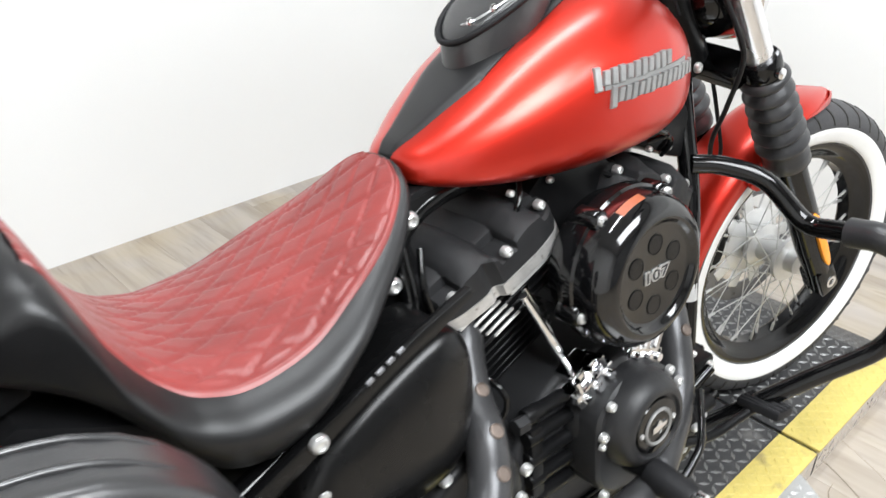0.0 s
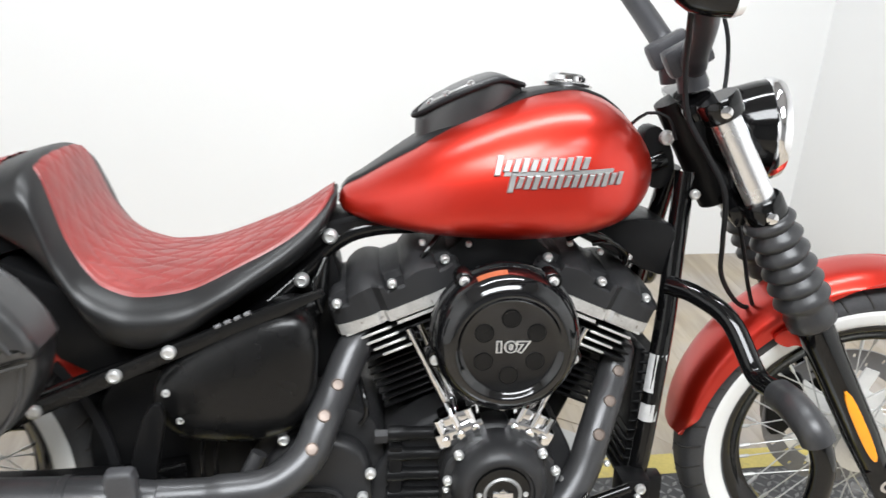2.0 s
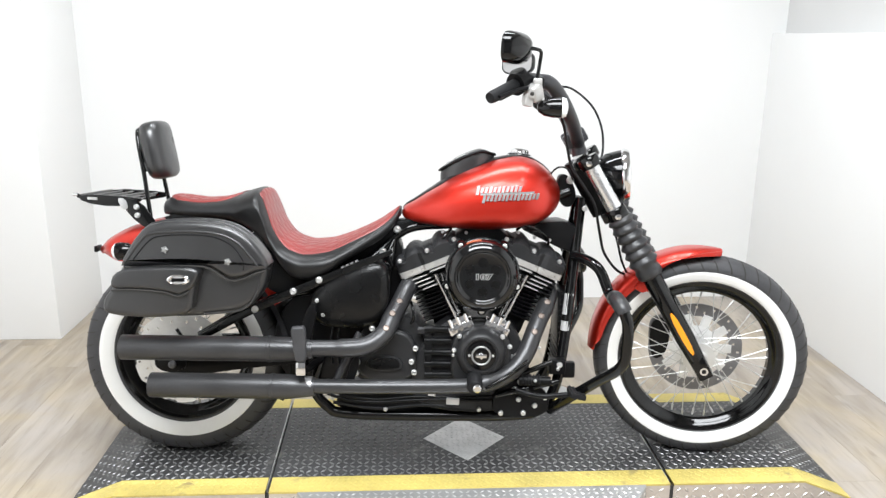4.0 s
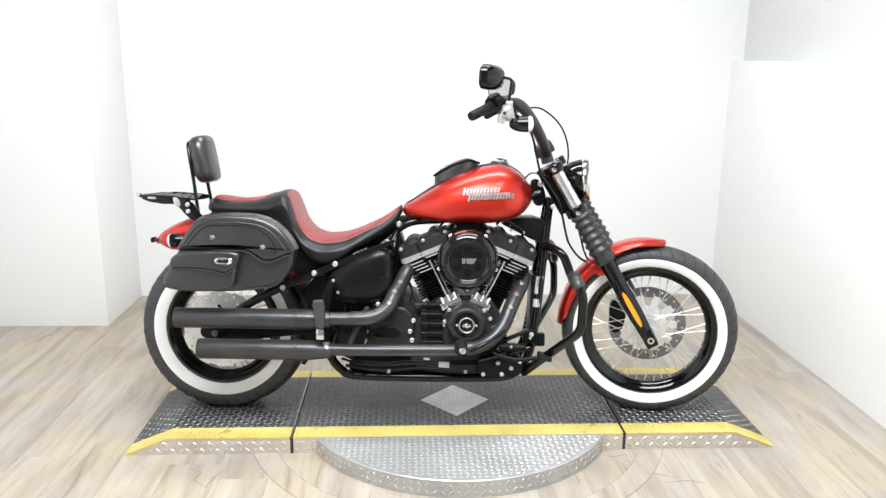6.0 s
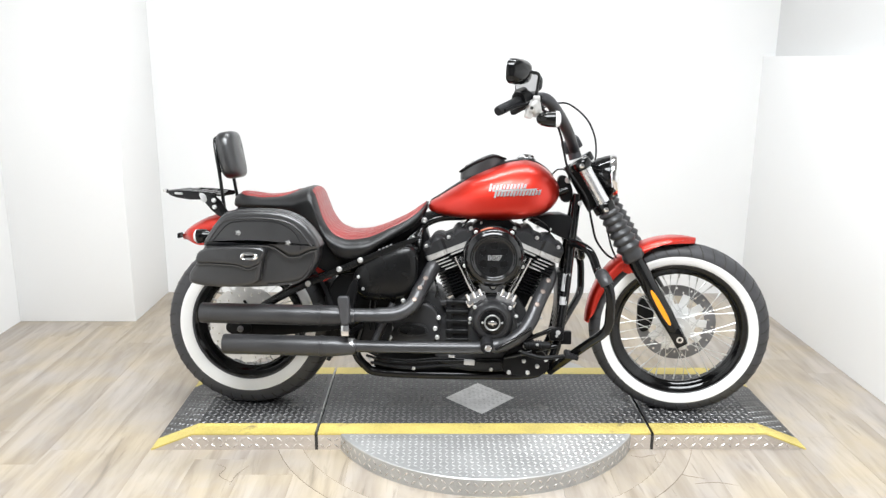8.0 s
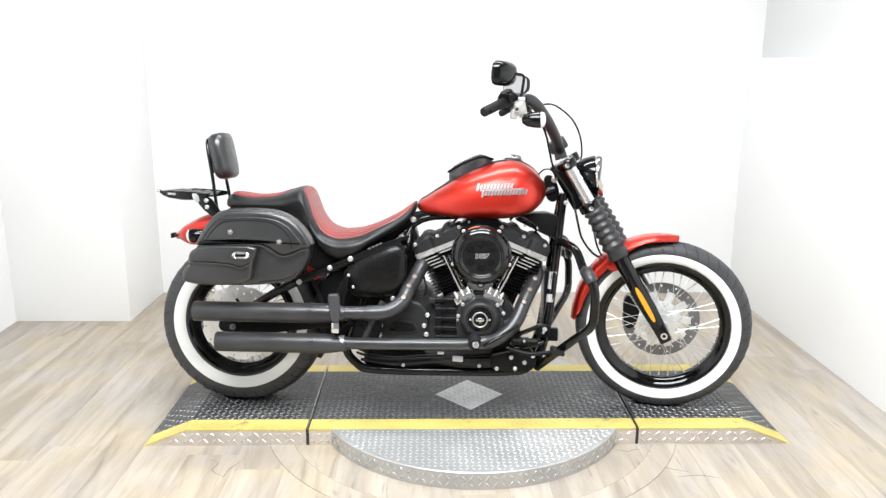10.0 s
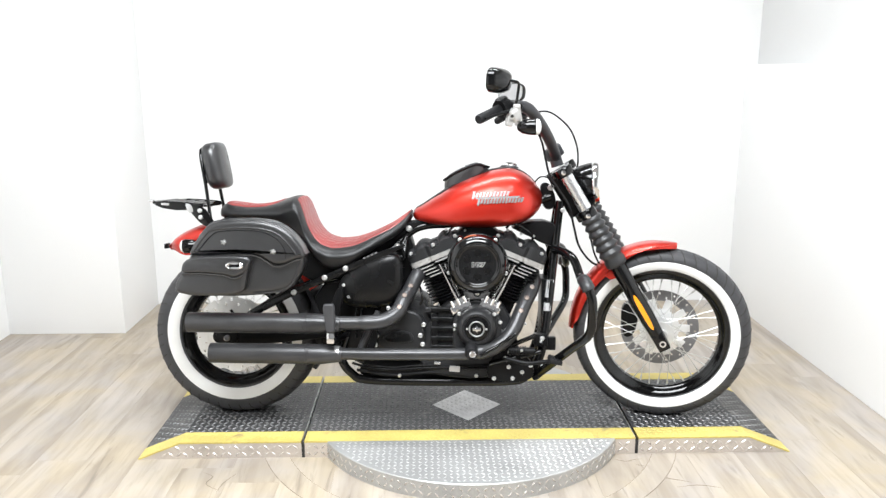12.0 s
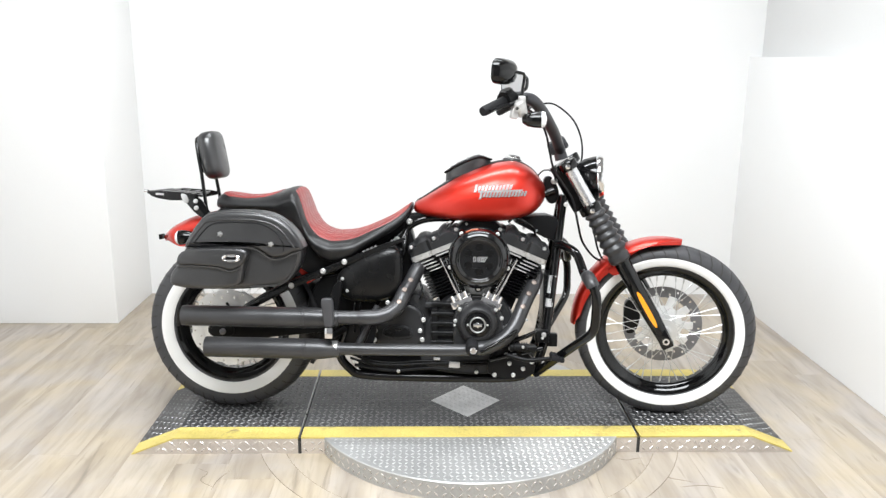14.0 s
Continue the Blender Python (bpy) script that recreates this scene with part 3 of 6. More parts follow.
def drilled_disc(bm, m, r0, r1, thick, holes=30, wave=0.0):
    """A brake disc with two rings of holes and, where asked, a scalloped edge."""
    na = holes * 4
    radii = [r0, r0 + (r1 - r0) * 0.22, r0 + (r1 - r0) * 0.42, r0 + (r1 - r0) * 0.60, r0 + (r1 - r0) * 0.80, r1]
    sub = bmesh.new()
    vs = []
    for r in radii:
        scallop = [r - (wave * (k % 12 in (0, 1, 2, 3)) if r == r1 else 0) for k in range(na)]
        vs.append([sub.verts.new((e * math.cos(2 * math.pi * k / na), e * math.sin(2 * math.pi * k / na), 0)) for k, e in enumerate(scallop)])
    for i in range(5):
        for k in range(na):
            if (i == 1 and k % 8 == 2) or (i == 3 and k % 8 == 6):
                continue
            sub.faces.new((vs[i][k], vs[i][(k + 1) % na], vs[i + 1][(k + 1) % na], vs[i + 1][k]))
    got = bmesh.ops.extrude_face_region(sub, geom=sub.faces[:])
    bmesh.ops.translate(sub, vec=(0, 0, thick), verts=[v for v in got["geom"] if isinstance(v, bmesh.types.BMVert)])
    sub.transform(m)
    merge(bm, sub)


front_rim = wheel("front_wheel", FWX, FWZ, 0.334, 0.052, 0.250, (0.252, 0.291), 0.214, True)
rear_rim = wheel("rear_wheel", RWX, RWZ, 0.326, 0.074, 0.216, (0.219, 0.268), 0.178, False)
bm = bmesh.new()
drilled_disc(bm, pose(FWX, 0.070, FWZ, 90), 0.108, 0.150, 0.005)
disc = bp("brake_disc", bm, ROTOR, front_rim, "drilled steel brake disc", 30, True)
bm = bmesh.new()
for k in range(10):
    a = 2 * math.pi * k / 10
    arm = bmesh.new()
    block(arm, (0.060, 0.030, 0.006), pose(FWX, 0.066, FWZ, 90) @ pose(0, 0, 0, 0, 0, math.degrees(a)) @ pose(0.086, 0, 0), 0.002)
    bp("carrier_arm", arm, BRIGHT_DISC, disc, "", 30, True)
lathe(bm, [(0.02, 0), (0.074, 0), (0.076, 0.006), (0.05, 0.010), (0.02, 0.014)], pose(FWX, 0.068, FWZ, 90), 40)
bp("disc_carrier", bm, BRIGHT_DISC, front_rim, "bright aluminium disc carrier", 30, True)
bm = bmesh.new()
drilled_disc(bm, pose(RWX, -0.083, RWZ, 90), 0.100, 0.148, 0.006, wave=0.006)
lathe(bm, [(0.02, 0), (0.104, 0.0), (0.104, 0.004), (0.06, 0.007), (0.02, 0.02)], pose(RWX, -0.083, RWZ, 90), 40)
bp("brake_disc", bm, BRIGHT_DISC, rear_rim, "bright steel rear brake disc", 30)

# ---- front fork ----
FT, FB = Vector((1.254, 0, 0.947)), Vector((1.626, 0, 0.316))
FD = (FB - FT).normalized()
FLEN = (FB - FT).length


FORK_TURN = Matrix(((-FD.z, 0, FD.x), (0, 1, 0), (FD.x, 0, FD.z))).transposed().to_4x4()


def on_fork(d, y):
    """A point d metres down the fork leg's line."""
    return FT + FD * d + Vector((0, y, 0))


def fork_frame(d, y):
    return Matrix.Translation(on_fork(d, y)) @ FD.to_track_quat("Z", "Y").to_matrix().to_4x4()


for side, y in (("right", -0.112), ("left", 0.112)):
    bm = bmesh.new()
    lathe(bm, [(0.010, 0.37), (0.027, 0.37), (0.0295, 0.38), (0.0295, 0.62), (0.027, 0.66), (0.025, 0.70), (0.024, FLEN + 0.012), (0.012, FLEN + 0.022)], fork_frame(0, y), 28)
    block(bm, (0.05, 0.046, 0.07), fork_frame(FLEN - 0.012, y) @ pose(0, 0, 0), 0.008)
    leg = bp("fork_leg", bm, GLOSS, None, "gloss black lower fork leg", 38, True)
    bm = bmesh.new()
    s = -1 if y < 0 else 1
    lathe(bm, [(0.004, 0), (0.0125, 0), (0.0125, 0.004), (0.007, 0.004), (0.006, 0.0)], pose(FB.x, y + s * 0.0225, FB.z + 0.006, 90 if s < 0 else -90), 20)
    bp("axle_nut", bm, CHROME, leg, "bright axle nut", 38, True)
    bm = bmesh.new()
    prof = [(0.024, 0.178)]
    for k in range(6):
        d = 0.184 + k * 0.0285
        g = 0.0020 * k
        prof += [(0.036 + g * 0.4, d), (0.0405 + g * 0.5, d + 0.007), (0.0405 + g * 0.5, d + 0.0105), (0.031 + g * 0.6, d + 0.0215)]
    prof += [(0.036, 0.356), (0.040, 0.365), (0.040, 0.384), (0.034, 0.390), (0.02, 0.390)]
    lathe(bm, prof, fork_frame(0, y), 32)
    bp("fork_gaiter", bm, GAITER, leg, "ribbed black rubber fork gaiter", 50, True)
    bm = bmesh.new()
    lathe(bm, [(0.012, -0.012), (0.0225, -0.012), (0.0235, 0.0), (0.0235, 0.150), (0.012, 0.150)], fork_frame(0.012, y), 32)
    bp("fork_cover", bm, FORK_ALU, leg, "brushed aluminium upper fork cover", 38, True)
    bm = bmesh.new()
    a, b = fork_frame(0.515, y), 0.148
    outline = rounded([(-0.009, 0), (0.009, 0), (0.009, b), (-0.009, b)], 2)
    slab(bm, outline, 0.0, 0.008, 0.002)
    q = on_fork(0.512, y + s * 0.029)
    bm.transform(Matrix.Translation(q) @ FORK_TURN @ (Matrix() if s > 0 else MIRROR))
    bp("reflector", bm, AMBER, leg, "amber side reflector", 38, True)
for d, deep in ((-0.010, 0.034), (0.172, 0.046)):
    bm = bmesh.new()
    for y in (-0.112, 0.112):
        lathe(bm, [(0.01, -deep / 2), (0.030, -deep / 2), (0.033, -deep / 2 + 0.004), (0.033, deep / 2 - 0.004), (0.030, deep / 2), (0.01, deep / 2)], fork_frame(d, y), 28)
    c = on_fork(d, 0) - Vector((0.020, 0, 0.008))
    block(bm, (0.056, 0.20, deep * 0.8), Matrix.Translation(c) @ FORK_TURN, 0.008)
    clamp = bp("triple_clamp", bm, GLOSS, None, "gloss black fork clamp", 38, True)
    bm = bmesh.new()
    lathe(bm, [(0.002, 0), (0.009, 0), (0.009, 0.006), (0.002, 0.008)], Matrix.Translation(on_fork(d, -0.146)) @ pose(0, 0, 0, 90), 14)
    bp("clamp_bolt", bm, CHROME, clamp, "chrome clamp bolt", 38, True)
bm = bmesh.new()
rod(bm, PIVOT - AXIS * 0.19, PIVOT + AXIS * 0.0, 0.034, seg=24)
bp("steering_neck", bm, SATIN)

# ---- front fender ----
def fender(cx, cz, a0, a1, R, half, low, n=40, lip=0.010):
    """A pressed sheet fender: rounded across, with side skirts down to a radius low(t)."""
    bm = bmesh.new()
    rings = []
    for i in range(n + 1):
        t = i / n
        a = radians(a0 + (a1 - a0) * t)
        rad, lo, w = R(t), low(t), half(t)
        sec = []
        for k in range(21):
            u = -1 + 2 * k / 20
            y = w * math.copysign(min(1, abs(u) * 1.55) ** 0.9, u)
            drop = 0.0 if abs(u) < 1 / 1.55 else (abs(u) - 1 / 1.55) / (1 - 1 / 1.55)
            crown = rad - 0.022 * min(1, abs(u) * 1.55) ** 3.0
            r = crown + (lo - crown) * drop
            sec.append((r, y))
        outer = [Vector((cx + r * math.cos(a), y, cz + r * math.sin(a))) for r, y in sec]
        inner = [Vector((cx + (r - 0.004 if abs(y) < w * 0.97 else r) * math.cos(a), y - math.copysign(0.004, y) if abs(y) > w * 0.9 else y, cz + (r - 0.004 if abs(y) < w * 0.97 else r) * math.sin(a))) for r, y in sec]
        rings.append(outer + inner[::-1])
    loft(bm, rings)
    return bm


bm = fender(FWX, FWZ, 82.5, 178, follow([0, 0.3, 1], [0.356, 0.362, 0.352]), follow([0, 0.06, 0.2, 0.9, 1], [0.020, 0.046, 0.068, 0.068, 0.050]), follow([0, 0.10, 0.22, 0.36, 0.55, 0.9, 1], [0.353, 0.349, 0.341, 0.326, 0.312, 0.316, 0.340]))
ffender = bp("front_fender", bm, RED, None, "satin red front fender", 45, True)
for s in (-1, 1):
    bm = bmesh.new()
    slab(bm, rounded([(1.40, 0.565), (1.455, 0.60), (1.50, 0.545), (1.488, 0.535), (1.45, 0.555), (1.43, 0.545)], 2), s * 0.070, s * 0.080, 0.003)
    bp("fender_bracket", bm, RED, ffender, "red fender mounting bracket", 38, True)

# ---- rear fender ----
bm = fender(RWX, RWZ, 30, 129.5, follow([0, 0.72, 0.9, 1], [0.425, 0.438, 0.436, 0.430]), follow([0, 0.75, 0.92, 1], [0.110, 0.110, 0.085, 0.020]), follow([0, 0.7, 0.8, 0.9, 1], [0.335, 0.335, 0.332, 0.348, 0.418]), 48)
rfender = bp("rear_fender", bm, RED, None, "satin red rear fender", 45)

# ---- fuel tank ----
TX = [0.664, 0.672, 0.70, 0.747, 0.812, 0.87, 0.92, 0.98, 1.027, 1.07, 1.102, 1.13, 1.150, 1.160]
TANK_TOP = follow(TX, [0.782, 0.798, 0.816, 0.848, 0.890, 0.919, 0.938, 0.954, 0.959, 0.949, 0.931, 0.904, 0.876, 0.855])
TANK_LOW = follow(TX, [0.772, 0.762, 0.752, 0.743, 0.736, 0.733, 0.732, 0.735, 0.740, 0.750, 0.763, 0.785, 0.811, 0.838])
TANK_W = follow(TX, [0.012, 0.042, 0.072, 0.105, 0.134, 0.149, 0.158, 0.163, 0.162, 0.154, 0.139, 0.114, 0.079, 0.020])


def tank_point(x, a):
    """A point of the tank's skin: a = 0 at the top, pi at the bottom."""
    top, low, w = TANK_TOP(x), TANK_LOW(x), TANK_W(x)
    mid = low + (top - low) * 0.36
    c, s = math.cos(a), math.sin(a)
    e = 0.86 if c > 0 else 0.66
    return Vector((x, w * math.copysign(abs(s) ** (0.80 if c > 0 else 0.42), s), mid + ((top - mid) if c > 0 else (mid - low)) * math.copysign(abs(c) ** e, c)))


bm = bmesh.new()
xs = [0.664 + 0.496 * (0.5 - 0.5 * math.cos(math.pi * i / 56)) for i in range(57)]
loft(bm, [[tank_point(x, 2 * math.pi * k / 56) for k in range(56)] for x in xs])
tank = bp("fuel_tank", bm, RED, None, "satin red teardrop fuel tank", 70)
# leather strip over the tank's spine
bm = bmesh.new()
rings = []
for i in range(50):
    x = 0.668 + (1.135 - 0.668) * i / 49
    w = min(0.058, 0.014 + 0.9 * (x - 0.668) ** 1.0 * 0.42) * (1.0 if x < 0.90 else max(0.3, 1 - 0.55 * (x - 0.90) / 0.16))
    sec = []
    for k in range(13):
        u = -1 + 2 * k / 12
        a = math.asin(min(1, (abs(u) * w / max(0.001, TANK_W(x))) ** 1.25))
        p = tank_point(x, math.copysign(a, u))
        sec.append(p + Vector((0, 0, 0.0045 if abs(u) < 0.95 else 0.0015)))
    rings.append(sec + [p - Vector((0, 0, 0.008)) for p in sec[::-1]])
loft(bm, rings)
bp("tank_strap", bm, LEATHER, tank, "black leather tank strap", 60)
POUCH_X, POUCH_A, POUCH_B = 0.868, 0.084, 0.060
POUCH_H = follow([-0.09, -0.03, 0.03, 0.055, 0.072, 0.09], [0.042, 0.046, 0.044, 0.035, 0.022, 0.010])


def pouch_point(a, size, up):
    """A point of the pouch: round in plan, upright behind, rounded off in front."""
    u, v = POUCH_A * size * math.cos(a), POUCH_B * size * math.sin(a)
    x = POUCH_X + u
    return Vector((x, v, TANK_TOP(x) - 0.014 * (v / 0.06) ** 2 * (1 - up) + 0.002 + POUCH_H(u) * up))


bm = bmesh.new()
rings = []
for size, up in ((1.0, -0.15), (1.0, 0.05), (1.0, 0.45), (0.995, 0.70), (0.975, 0.84), (0.94, 0.93), (0.88, 0.98), (0.75, 1.01), (0.5, 1.04), (0.25, 1.055), (0.03, 1.06)):
    rings.append([pouch_point(2 * math.pi * k / 44, size, up) for k in range(44)])
loft(bm, rings)
pouch = bp("tank_pouch", bm, BAG_LEATHER, tank, "black leather pouch on the tank strap", 50)
bm = bmesh.new()
tube(bm, [pouch_point(2 * math.pi * k / 40, 1.03, 0.88) for k in range(41)], 0.0042, 8)
bp("pouch_piping", bm, RUBBER, pouch, "raised black piping", 60)
bm = bmesh.new()
spots = [pouch_point(radians(a), 0.80, 0.99) for a in (190, 205, 220, 236, 252, 268)]
tube(bm, spots, 0.0022, 8)
bp("pouch_chain", bm, STEEL, pouch, "small metal chain", 50)
for p in spots[1::2]:
    bm = bmesh.new()
    lathe(bm, [(0.001, 0), (0.0065, 0), (0.005, 0.004), (0.001, 0.005)], Matrix.Translation(p) @ pose(0, 0, 0, 20, -25), 12)
    bp("pouch_stud", bm, CHROME, pouch, "small metal stud", 50)
bm = bmesh.new()
lathe(bm, [(0.004, 0.0), (0.040, 0.0), (0.042, 0.004), (0.036, 0.008), (0.031, 0.009), (0.031, 0.016), (0.027, 0.020), (0.012, 0.022), (0.002, 0.022)], pose(1.035, 0.040, TANK_TOP(1.035) - 0.002, -8, 6), 30)
bp("fuel_cap", bm, CHROME, tank, "chrome fuel cap", 30)
# two rows of raised slanted bars as the badge
def tank_side(x, z):
    """The place on the tank's right flank at height z."""
    lo, hi = 0.2, math.pi / 2 + 0.8
    for _ in range(24):
        mid = (lo + hi) / 2
        lo, hi = (mid, hi) if tank_point(x, -mid).z > z else (lo, mid)
    return tank_point(x, -lo)


bm = bmesh.new()
rings = []
for k in range(15):
    t = k / 14
    x, z = 0.905 + 0.160 * t, 0.846 + 0.008 * t
    lo, hi = tank_side(x - 0.001, z - 0.003), tank_side(x + 0.001, z + 0.003)
    rings.append([p + Vector((0, d, 0)) for p, d in ((lo, 0.002), (hi, 0.002), (hi, -0.002), (lo, -0.002))])
loft(bm, rings)
badge_back = bp("tank_badge", bm, EMBLEM, tank, "pewter badge of raised slanted bars", 0)
for x0, z0, x1, z1, n, high in ((0.893, 0.857, 1.030, 0.865, 11, 0.021), (0.912, 0.834, 1.082, 0.843, 15, 0.021)):
    for k in range(n):
        quad = []
        tall = 1.35 if k == 0 else (0.98, 0.80, 0.90)[k % 3]
        for t, hh in ((k / n, -0.5), ((k + 0.72) / n, -0.5), ((k + 0.72) / n, 0.5), (k / n, 0.5)):
            x = x0 + (x1 - x0) * t + hh * high * 0.28
            quad.append(tank_side(x, z0 + (z1 - z0) * t + hh * high * tall))
        mid = sum(quad, Vector()) / 4
        bm = bmesh.new()
        loft(bm, [[p + Vector((0, 0.004, 0)) for p in quad], [p + Vector((0, -0.0035, 0)) for p in quad], [p.lerp(mid, 0.14) + Vector((0, -0.0052, 0)) for p in quad]])
        bp("badge_bar", bm, EMBLEM, badge_back, "", 0)

# ---- seat ----
SX = [-0.083, -0.070, -0.045, 0.0, 0.044, 0.10, 0.155, 0.20, 0.222, 0.242, 0.258, 0.276, 0.300, 0.332, 0.378, 0.43, 0.484, 0.54, 0.594, 0.64, 0.660]
SEAT_TOP = follow(SX, [0.790, 0.812, 0.822, 0.817, 0.812, 0.816, 0.829, 0.846, 0.851, 0.838, 0.802, 0.753, 0.715, 0.691, 0.679, 0.683, 0.698, 0.722, 0.750, 0.782, 0.796])
SEAT_LOW = follow([-0.083, -0.05, 0.05, 0.15, 0.225, 0.28, 0.31, 0.345, 0.385, 0.44, 0.50, 0.56, 0.61, 0.64, 0.660], [0.772, 0.768, 0.766, 0.758, 0.722, 0.668, 0.625, 0.592, 0.584, 0.600, 0.638, 0.674, 0.705, 0.735, 0.768])
SEAT_W = follow([-0.083, -0.06, 0.0, 0.10, 0.18, 0.24, 0.30, 0.36, 0.42, 0.50, 0.57, 0.62, 0.65, 0.661], [0.030, 0.086, 0.122, 0.132, 0.141, 0.155, 0.174, 0.187, 0.189, 0.173, 0.136, 0.102, 0.074, 0.048])
RED_W = follow([0.234, 0.262, 0.30, 0.34, 0.40, 0.46, 0.52, 0.58, 0.62, 0.645, 0.657], [0.100, 0.115, 0.133, 0.150, 0.156, 0.151, 0.135, 0.112, 0.088, 0.064, 0.032])


def seat_section(x, y):
    """Height of the seat's upper skin at (x, y)."""
    w, top, low = SEAT_W(x), SEAT_TOP(x), SEAT_LOW(x)
    u = min(1, abs(y) / w)
    shoulder = min(0.055, (top - low) * 0.7)
    return top - shoulder * (1 - math.sqrt(max(0, 1 - u ** 2.6)))


bm = bmesh.new()
rings = []
for i in range(190):
    x = -0.083 + 0.744 * (i / 189)
    w, low = SEAT_W(x), SEAT_LOW(x)
    ring = []
    for k in range(57):
        a = -math.pi / 2 + math.pi * k / 56
        y = w * math.sin(a)
        ring.append(Vector((x, y, seat_section(x, y))))
    z1 = ring[-1].z
    left = [Vector((x, w * (1 + 0.02 * math.sin(math.pi * t)) * (1 - 0.10 * t), z1 + (low - z1) * t)) for t in (0.25, 0.5, 0.75, 0.94, 1.0)]
    left[-1].y *= 0.95
    right = [Vector((p.x, -p.y, p.z)) for p in left[::-1]]
    rings.append(ring + left + right)
loft(bm, rings)
seat = bp("seat", bm, LEATHER, None, "two-up black leather seat with dark red quilted panels", 60)


def quilt(x0, x1, width, mat, label, pitch=0.040):
    """A padded panel laid in the seat's top, stitched in diamonds."""
    bm = bmesh.new()
    nx, ny = int((x1 - x0) / 0.0026), 72
    arc = [0.0]
    for i in range(nx):
        xa, xb = x0 + (x1 - x0) * i / nx, x0 + (x1 - x0) * (i + 1) / nx
        arc.append(arc[-1] + math.hypot(xb - xa, SEAT_TOP(xb) - SEAT_TOP(xa)))
    rows = []
    for i in range(nx + 1):
        x = x0 + (x1 - x0) * i / nx
        w = width(x)
        row = []
        for j in range(ny + 1):
            y = w * (-1 + 2 * j / ny)
            s, q = arc[i] / (pitch * 1.75), y / pitch
            edge = min(1, (w - abs(y)) / 0.006)
            near = min(abs((s + q) % 1 - 0.5), abs((s - q) % 1 - 0.5))
            off = 0.5 - max(abs((s + q) % 1 - 0.5), abs((s - q) % 1 - 0.5))
            groove = 0.0026 * math.exp(-((off - 0.045) / 0.028) ** 2) + 0.0010 * math.exp(-(off / 0.16) ** 2)
            groove *= min(1, max(0, (w - 0.013 - abs(y)) / 0.004))
            groove = max(groove, 0.0024 * math.exp(-((w - 0.012 - abs(y)) / 0.0025) ** 2))
            row.append(bm.verts.new((x, y, seat_section(x, y) - 0.004 + 0.0085 * math.sqrt(max(0, edge)) - groove * max(0, edge))))
        rows.append(row)
    for i in range(nx):
        for j in range(ny):
            bm.faces.new((rows[i][j], rows[i + 1][j], rows[i + 1][j + 1], rows[i][j + 1]))
    return bp("quilted_panel", bm, mat, seat, label, 60)


quilt(0.236, 0.656, RED_W, RED_LEATHER, "dark red diamond-stitched leather panel")
quilt(-0.050, 0.170, follow([-0.05, -0.02, 0.10, 0.14, 0.17], [0.050, 0.080, 0.086, 0.078, 0.050]), RED_LEATHER, "dark red diamond-stitched pillion panel")


# ---- engine ----
CRANK = Vector((0.912, 0, 0.22))


def cyl_frame(front):
    """Axes of a cylinder: x across it, y along the bike's y, z up its bore."""
    s = 1 if front else -1
    u = Vector((s * 0.383, 0, 0.924))
    v = Vector((0.924 * -s, 0, 0.383))
    m = Matrix.Identity(4)
    for i in range(3):
        m[i][0], m[i][1], m[i][2], m[i][3] = v[i], (0, 1, 0)[i], u[i], CRANK[i]
    return m


